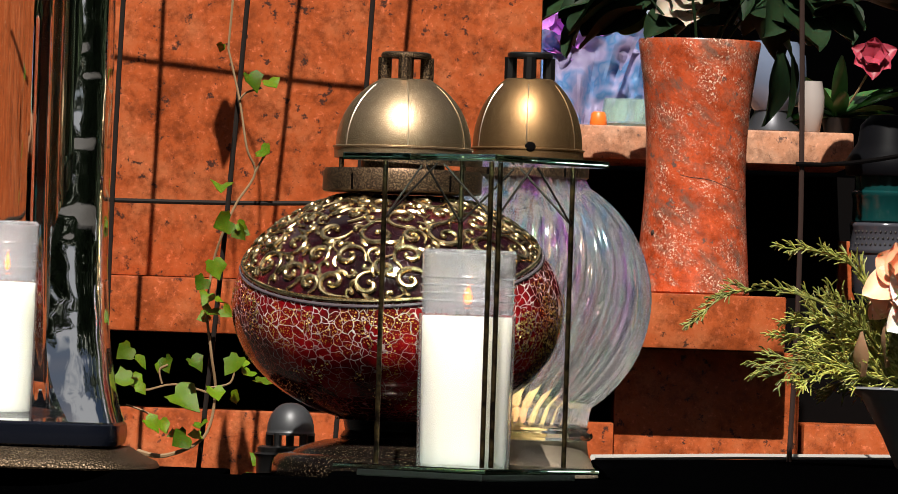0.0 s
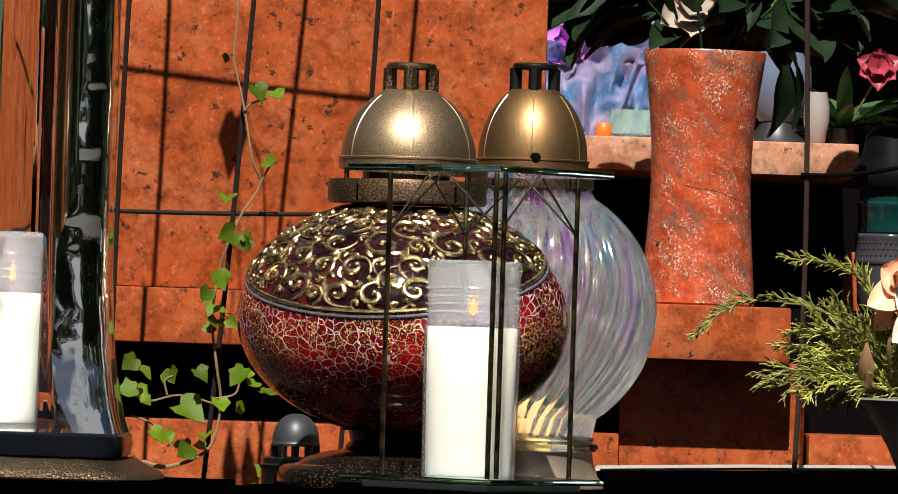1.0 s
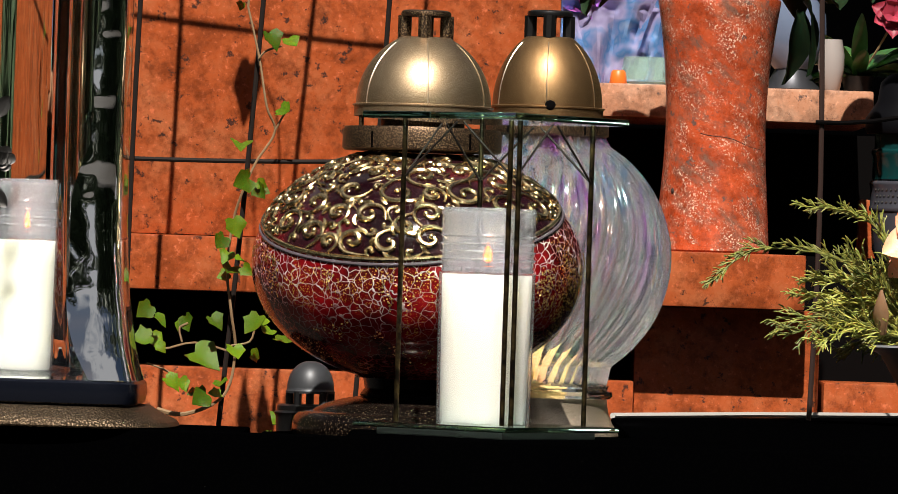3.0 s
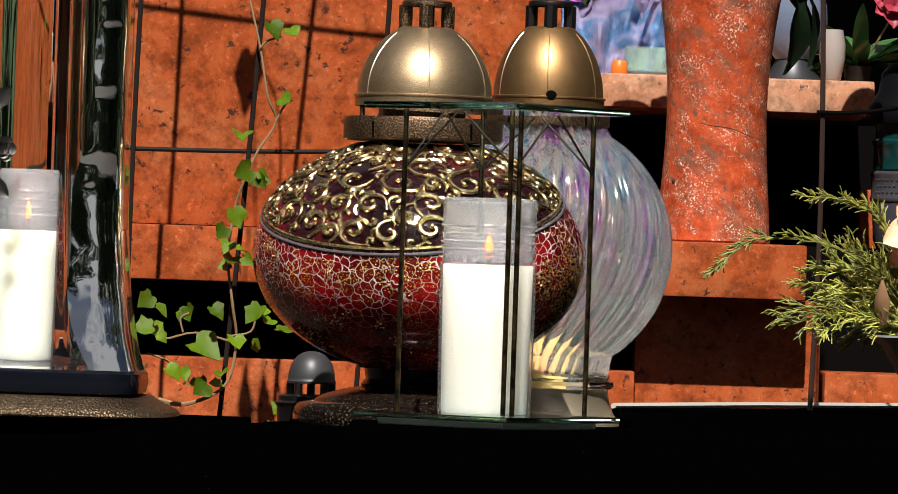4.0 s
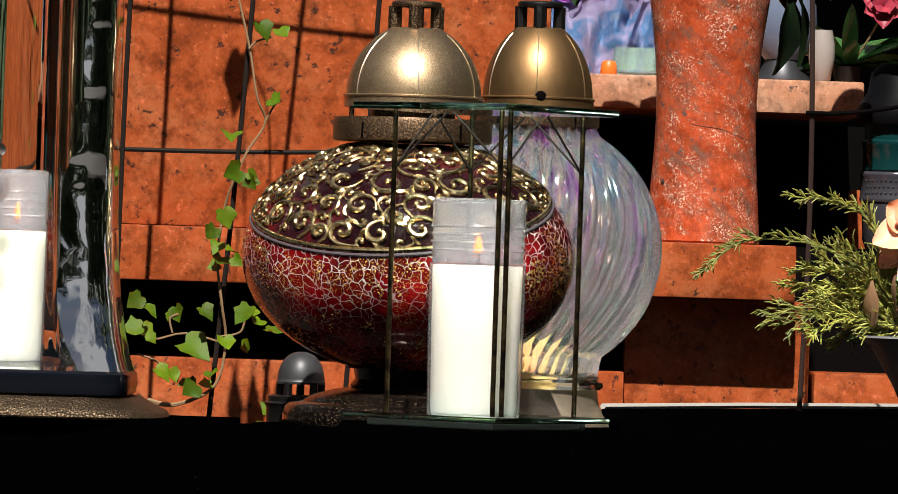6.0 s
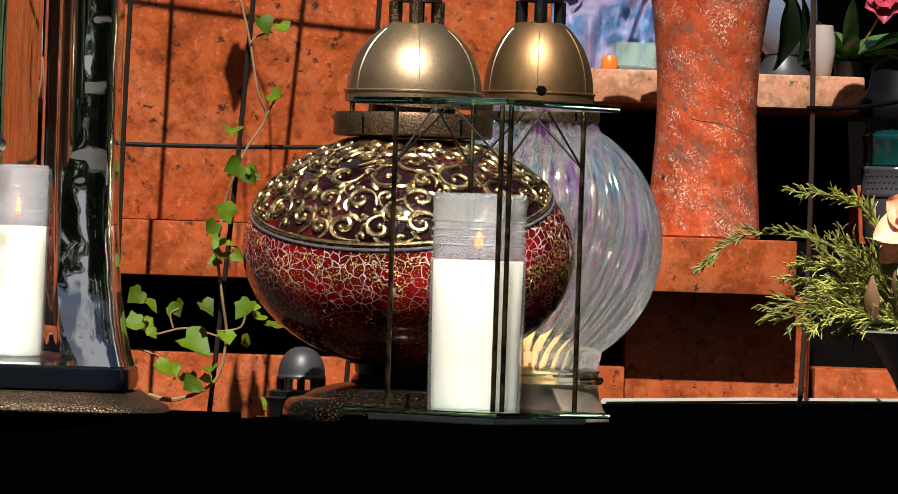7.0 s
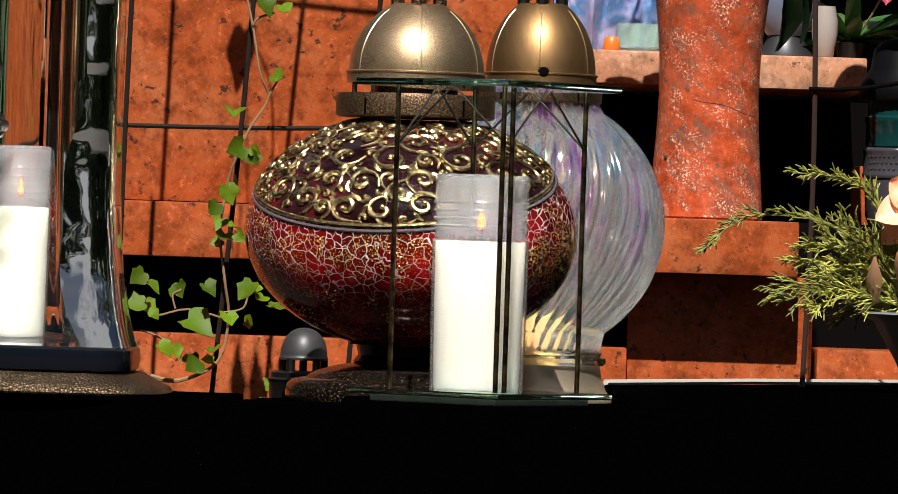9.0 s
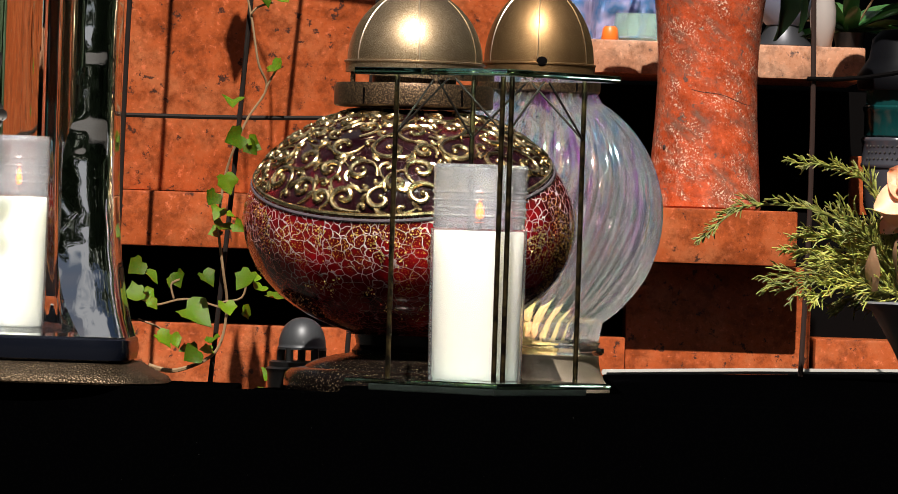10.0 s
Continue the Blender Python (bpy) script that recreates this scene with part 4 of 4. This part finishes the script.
# these first three stems only carry the added shadow-casting leaves
part("stem", tube(smooth_line([(-0.2281, 0.015, 0.7405), (-0.222, 0.012, 0.88), (-0.23, -0.02, 1.02), (-0.2612, -0.06, 1.12)]), 0.0013, 6), STEM, ivy)
inside = ivy.matrix_basis.inverted()
part("stem", tube(smooth_line([inside @ Vector(q) for q in ((-0.255, 1.1, 0.745), (-0.25, 1.05, 0.64), (-0.2566, 1.02, 0.53), (-0.2566, 1.02, 0.478))]), 0.001, 5), STEM, ivy)
part("stem", tube(smooth_line([inside @ Vector(q) for q in ((-0.2515, 1.06, 0.66), (-0.242, 1.03, 0.57), (-0.2376, 1.02, 0.478))]), 0.001, 5), STEM, ivy)
line = smooth_line([(x, 0.015 - 0.004 * (i % 3), z + 0.35) for i, (x, z) in enumerate(VINE)])
part("stem", tube(line, 0.0023, 6, None, lambda s: 0.5 + 0.2 * s + 3.6 * max(0, s - 0.84)), STEM, ivy)
part("stem", tube(smooth_line([(-0.3057, 0.01, 0.333), (-0.318, 0.01, 0.2), (-0.32, 0.0, 0.0)]), 0.0026, 6), STEM, ivy)
for pts in ([(-0.2296, 0.0428), (-0.27, 0.052), (-0.3024, 0.045), (-0.3214, 0.056)], [(-0.283, 0.052), (-0.286, 0.066), (-0.2775, 0.0714)], [(-0.318, 0.03), (-0.296, 0.022), (-0.2898, 0.0111)],
            [(-0.2344, 0.05), (-0.215, 0.055), (-0.2103, 0.0719)], [(-0.1972, 0.2662), (-0.192, 0.277), (-0.1866, 0.2866)], [(-0.215, 0.3396), (-0.208, 0.347), (-0.193, 0.352)]):
    part("stem", tube(smooth_line([(x, 0.008, z + 0.35) for x, z in pts], 4), 0.0011, 5), STEM, ivy)

# ------------------------------------------------------------------ juniper and flower arrangement
JY = 0.9
pot = thing("flower_arrangement", (0.462, JY, 0.0), "grey pot of juniper sprigs and peach silk flowers", "flowers")
part("pot", lathe([(0, 0), (0.036, 0), (0.038, 0.002), (0.05, 0.03), (0.07, 0.066), (0.084, 0.074), (0.082, 0.076), (0.066, 0.068), (0, 0.06)], 48, lambda a, r, z: (r * (1 + 0.03 * math.sin(9 * a) * min(1, z / 0.05)), a)), GREY, pot, "crimped grey plastic pot")


def sprig(pts, rnd, spread=1.0, dense=1.0):
    """A juniper branch: a stem with forked, scaly twigs."""
    bm = bmesh.new()
    path = smooth_line(pts, 8)
    n = len(path)
    tube(path, 0.0015, 5, bm, lambda s: 1.1 - 0.7 * s)
    side = 1
    count = max(10, int(n * dense * 1.5))
    for i in range(count):
        s = 0.18 + 0.82 * i / count
        j = min(n - 2, int(s * (n - 1)))
        p, d = path[j], (path[j + 1] - path[j]).normalized()
        side = -side
        off = d.orthogonal().normalized()
        off.rotate(Matrix.Rotation(rnd.uniform(0, 2 * math.pi), 3, d))
        v = (d * 0.8 + off * rnd.uniform(0.5, 0.9) * spread).normalized()
        length = rnd.uniform(0.02, 0.042) * (1.15 - 0.75 * s) * (0.6 if spread < 0.6 else 1.0)
        tw = [p]
        for k in range(4):
            v = (v + d * 0.12 + Vector((rnd.gauss(0, 0.1), rnd.gauss(0, 0.1), rnd.gauss(0, 0.1) + 0.04))).normalized()
            tw.append(tw[-1] + v * length / 4)
        tube(tw, 0.00085, 4, bm, lambda q: 1.0 - 0.35 * q)
        for k in (1, 2, 3, 4):
            for _ in range(2):
                w = (v + Vector((rnd.gauss(0, 0.36), rnd.gauss(0, 0.36), rnd.gauss(0, 0.36)))).normalized()
                e = tw[k] + w * rnd.uniform(0.008, 0.016) * (1.1 - 0.5 * s)
                tube([tw[k], (tw[k] + e) / 2 + Vector((0, 0, 0.0009)), e], 0.00075, 4, bm, lambda q: 1.0 - 0.3 * q)
    return bm


rnd = random.Random(21)
root = Vector((-0.03, 0.0, 0.075))
for (x, z), mids in (((0.2254, 0.1277), [(0.2726, 0.1614), (0.3573, 0.150)]), ((0.3088, 0.2034), [(0.3573, 0.1981), (0.392, 0.172)]), ((0.29, 0.0912), [(0.3604, 0.1043)]), ((0.3073, 0.1186), [(0.3706, 0.1207)]),
                     ((0.338, 0.1523), [(0.3758, 0.1262)]), ((0.3047, 0.0836), [(0.36, 0.098)]), ((0.3289, 0.0777), [(0.375, 0.092)]), ((0.3614, 0.0681), [(0.39, 0.088)]), ((0.3386, 0.1143), [(0.39, 0.11)]),
                     ((0.352, 0.1607), [(0.39, 0.13)]), ((0.385, 0.0791), [(0.41, 0.085)]), ((0.32, 0.137), [(0.375, 0.128)]), ((0.345, 0.097), [(0.39, 0.1)]), ((0.365, 0.139), [(0.4, 0.115)]), ((0.4, 0.165), [(0.415, 0.125)]),
                     ((0.40, 0.085), [(0.42, 0.1)]), ((0.42, 0.12), [(0.43, 0.1)]), ((0.43, 0.09), [(0.44, 0.09)])):
    dy = rnd.uniform(-0.05, 0.03)
    pts = [root + Vector((0, dy * 0.2, 0))] + [Vector((mx - 0.462, dy * (0.5 + 0.3 * k), mz)) for k, (mx, mz) in enumerate(reversed(mids))] + [Vector((x - 0.462, dy, z))]
    part("sprig", sprig(pts, rnd, 0.4 if x < 0.24 or z > 0.19 else 1.0, 0.7 if x < 0.24 or z > 0.19 else 0.95), JUNIPER, pot)


def petal(length, width, curl, bm=None, base=Matrix.Identity(4)):
    bm = bm or bmesh.new()
    rows = []
    for i in range(9):
        s = i / 8
        w = width * math.sin(math.pi * (0.12 + 0.86 * s)) ** 0.8
        rows.append([bm.verts.new(base @ Vector((w * k / 2, length * s, curl * s * s * length + 0.25 * width * (k / 2) ** 2 + 0.03 * length * math.sin(7 * s + k)))) for k in (-2, -1, 0, 1, 2)])
    for a, b in zip(rows, rows[1:]):
        for k in range(4):
            bm.faces.new((a[k], a[k + 1], b[k + 1], b[k]))
    return bm


def blossom(owner, at, size, count, material, seed, aim=(0, -1, 0.4), name="blossom", label=""):
    rnd = random.Random(seed)
    aimed = Vector(aim).to_track_quat("Z", "Y").to_matrix().to_4x4()
    head = None
    for ring in range(2):
        for k in range(count):
            m = Matrix.Translation(at) @ aimed @ pose(0, 0, 0.1 * size * ring, 0, 0, 360 * (k + 0.5 * ring) / count + rnd.uniform(-9, 9)) @ pose(0, 0, 0, 22 + 34 * ring + rnd.uniform(-8, 8))
            bm = petal(size * (1 - 0.25 * ring) * rnd.uniform(0.9, 1.1), size * 0.46, rnd.uniform(-0.5, 0.05), None, m)
            ob = part("petal", bm, material, head or owner, "", True, 150.0)
            if head is None:
                head = ob
                ob.name = name
    return head


blossom(pot, (-0.032, -0.04, 0.178), 0.042, 6, PEACH, 3, (-0.3, -1, 0.5), label="peach")
blossom(pot, (-0.018, -0.055, 0.152), 0.04, 6, CREAM, 4, (-0.2, -1, 0.3))
blossom(pot, (-0.042, -0.02, 0.158), 0.034, 5, PEACH, 6, (-0.7, -0.8, 0.3))
blossom(pot, (0.0, -0.03, 0.2), 0.04, 6, ROSE, 8, (-0.1, -1, 0.6))
DRY = leaf_mat("dry_brown_leaf", (0.12, 0.06, 0.03), (0.24, 0.13, 0.07), 0.6, 60.0, 0.1)
for x, z, turn in ((-0.052, 0.094, 82), (-0.03, 0.125, 70), (-0.075, 0.085, 110)):
    part("dry_leaf", petal(0.04, 0.016, 0.3, None, pose(x, -0.03, z, 70, 0, turn)), DRY, pot, "dry brown leaf")

# ------------------------------------------------------------------ flowers in the granite vase
bq = thing("vase_bouquet", (0.2518, 1.5, 0.3515), "dark silk leaves with a cream bloom in the granite vase", "flowers")
rnd = random.Random(31)
for k in range(7):
    a = radians(52 * k)
    part("stem", tube(smooth_line([(0.01 * math.cos(a), 0.01 * math.sin(a), 0.0), (0.03 * math.cos(a), 0.03 * math.sin(a), 0.075), (0.07 * math.cos(a), 0.05 * math.sin(a), 0.12)], 5), 0.0016, 5), DARKLEAF, bq)
for k in range(64):
    a, r = rnd.uniform(0, 2 * math.pi), rnd.uniform(0.03, 0.13)
    x, y, z = r * math.cos(a) * 1.25 + 0.03, 0.04 + r * math.sin(a) * 0.3, 0.115 + rnd.uniform(-0.01, 0.03) * (1.1 - r * 3)
    m = pose(x, y, z, rnd.uniform(-45, 30), rnd.uniform(-50, 50), math.degrees(a) - 90)
    part("leaf", petal(rnd.uniform(0.05, 0.085), rnd.uniform(0.018, 0.03), rnd.uniform(-0.5, 0.0), None, m), DARKLEAF, bq)
for x, z, turn, tilt in ((-0.06, 0.1, 80, -8), (0.078, 0.06, -120, -75), (0.085, 0.07, -95, -60), (-0.07, 0.11, 95, -5)):
    part("leaf", petal(0.07, 0.024, -0.5, None, pose(x, -0.02, z, tilt, 0, turn)), DARKLEAF, bq)
for x, z in ((0.1, 0.085), (0.115, 0.07), (0.13, 0.1), (0.09, 0.1), (-0.075, 0.075)):
    part("leaf", petal(0.05, 0.024, -0.3, None, pose(x, 0.02, z, 60, 0, rnd.uniform(-60, 60))), LIMELEAF, bq, "lime yellow leaf")
blossom(bq, (-0.012, 0.0, 0.116), 0.044, 6, leaf_mat("beige_petal", (0.3, 0.24, 0.18), (0.42, 0.35, 0.28), 0.6, 30.0, 0.3), 12, (0, -1, 0.3))

for k in range(18):
    a = radians(20 * k)
    m = pose(0.035 * math.cos(a), 0.02 + 0.025 * math.sin(a), 0.088, 0, 0, math.degrees(a) - 90) @ pose(0, 0, 0, rnd.uniform(50, 82))
    part("leaf", petal(rnd.uniform(0.04, 0.06), 0.02, rnd.uniform(-0.3, 0.1), None, m), DARKLEAF, bq)

# ------------------------------------------------------------------ things on the upper shelf
SH = 0.3402
fl = thing("wrapped_flowers", (0.135, 1.86, SH), "purple silk flowers in crinkled blue cellophane", "flowers")
rnd = random.Random(41)
for k in range(5):
    blossom(fl, (rnd.uniform(-0.045, 0.02), rnd.uniform(-0.03, 0.02), rnd.uniform(0.085, 0.16)), 0.036, 6, PURPLE, 50 + k, (rnd.uniform(-0.4, 0.4), -1, rnd.uniform(0, 0.5)))


def crumple(w, h, seed, depth=0.02):
    bm = bmesh.new()
    n = 26
    grid = [[bm.verts.new((w * (i / n - 0.5) * (0.55 + 0.6 * k / n), depth * 1.6 * noise.noise((i * 0.2, k * 0.08, seed)) + depth * 0.35 * noise.noise((i * 0.3, k * 0.25, seed + 4)), h * k / n + 0.012 * noise.noise((i * 0.3, seed, 1)) * k / n)) for k in range(n + 1)] for i in range(n + 1)]
    for i in range(n):
        for k in range(n):
            bm.faces.new((grid[i][k], grid[i + 1][k], grid[i + 1][k + 1], grid[i][k + 1]))
    bmesh.ops.solidify(bm, geom=bm.faces[:], thickness=0.0006)
    return bm


for k, (x, y, w, h, turn) in enumerate(((0.0, -0.045, 0.11, 0.1, 5), (0.045, -0.03, 0.09, 0.085, -15), (-0.03, -0.03, 0.08, 0.08, 20), (0.02, 0.02, 0.12, 0.13, 0))):
    ob = part("cellophane", crumple(w, h, 3.0 * k + 1, 0.018), FILM, fl, "crinkled iridescent film")
    ob.matrix_basis = pose(x, y, 0.001, 0, 0, turn)
oc = thing("orange_cup", (0.156, 1.77, SH), "tiny orange plastic cup on the shelf", "cup")
part("cup", lathe([(0, 0), (0.009, 0), (0.0095, 0.001), (0.008, 0.012), (0.006, 0.0145), (0, 0.0148)], 24), ORANGE, oc)
jar = thing("glass_dish", (0.19, 1.80, SH), "low clear glass dish on the shelf", "dish")
part("dish", lathe([(0, 0), (0.03, 0), (0.032, 0.003), (0.028, 0.03), (0.026, 0.03), (0.029, 0.005), (0, 0.004)], 40), mat("greenish_glass", (0.7, 0.9, 0.82), 0.08, 0.0, Transmission_Weight=0.8, IOR=1.4), jar)
wl = thing("bowl_lantern", (0.347, 1.86, SH), "pale blue glass bowl lantern on a dark metal foot", "lantern")
part("foot", lathe([(0, 0), (0.031, 0), (0.032, 0.003), (0.026, 0.01), (0.019, 0.024), (0, 0.024)], 40), mat("dark_pewter", (0.1, 0.1, 0.11), 0.35, 0.8), wl)
part("bowl", lathe([(0.0, 0.0242), (0.02, 0.0245), (0.032, 0.04), (0.037, 0.06), (0.035, 0.085), (0.026, 0.1), (0, 0.104)], 48), mat("pale_blue_glass", (0.12, 0.15, 0.22), 0.12), wl)
wt = thing("white_vase", (0.386, 1.80, SH), "small white glazed vase on the shelf", "vase")
part("body", lathe([(0, 0), (0.008, 0), (0.01, 0.002), (0.014, 0.025), (0.014, 0.04), (0.011, 0.056), (0.009, 0.056), (0, 0.05)], 40), WHITE, wt)
sp = thing("spiky_plant", (0.42, 1.88, SH), "glossy dark green plant with strap leaves on the shelf", "plant")
part("pot", lathe([(0, 0), (0.014, 0), (0.018, 0.02), (0.016, 0.02), (0, 0.016)], 24), BLACKMETAL, sp)
for k in range(26):
    m = pose(0, 0, 0.016, 0, 0, rnd.uniform(0, 360)) @ pose(0, 0, 0, rnd.uniform(15, 70))
    part("leaf", petal(rnd.uniform(0.05, 0.09), 0.009, rnd.uniform(-0.9, -0.2), None, m), SPIKY, sp)
for k in range(3):
    part("stem", tube([(0, 0, 0.016), (0.02, -0.01, 0.05), (0.03 + 0.006 * k, -0.02, 0.07 + 0.01 * k)], 0.0012, 5), STEM, sp)
blossom(sp, (0.035, -0.02, 0.085), 0.026, 6, ROSE, 71, (0, -1, 0.4))

# ------------------------------------------------------------------ dark banded lantern beside the niche
dl = thing("banded_lantern", (0.461, 1.66, 0.1607), "dark lantern with teal glass and embossed bands", "lantern")
part("lower_glass", lathe([(0, 0), (0.03, 0), (0.034, 0.01), (0.036, 0.05), (0, 0.05)], 48), SMOKE, dl)
part("band", lathe([(0.03, 0.05), (0.0375, 0.05), (0.0385, 0.052), (0.0385, 0.054), (0.0375, 0.056), (0.0375, 0.076), (0.0385, 0.078), (0.0385, 0.08), (0.037, 0.082), (0.03, 0.082), (0.03, 0.05)], 48), SMOKE, dl, "studded clear band")
for i in range(16):
    for k in range(3):
        a = radians(-150 + 8 * i + 4 * (k % 2))
        part("stud", blob(0.0014, (0.0376 * math.cos(a), 0.0376 * math.sin(a), 0.0595 + 0.0065 * k), (1, 1, 1), 1), SILVER, dl)
part("upper_glass", lathe([(0.033, 0.082), (0.0355, 0.084), (0.0355, 0.108), (0.037, 0.11), (0.037, 0.114), (0.034, 0.116), (0.034, 0.132), (0, 0.132)], 48, lambda a, r, z: (r * (1 + 0.012 * math.cos(24 * a)), a)), TEAL, dl, "ribbed teal glass")
part("cap", lathe([(0, 0.132), (0.043, 0.132), (0.045, 0.136), (0.045, 0.148), (0.041, 0.154), (0.033, 0.166), (0.03, 0.186), (0.02, 0.196), (0, 0.198)], 48), mat("deep_black_metal", (0.004, 0.004, 0.005), 0.5, 0.0, Specular_IOR_Level=0.04), dl, "deep black cap")
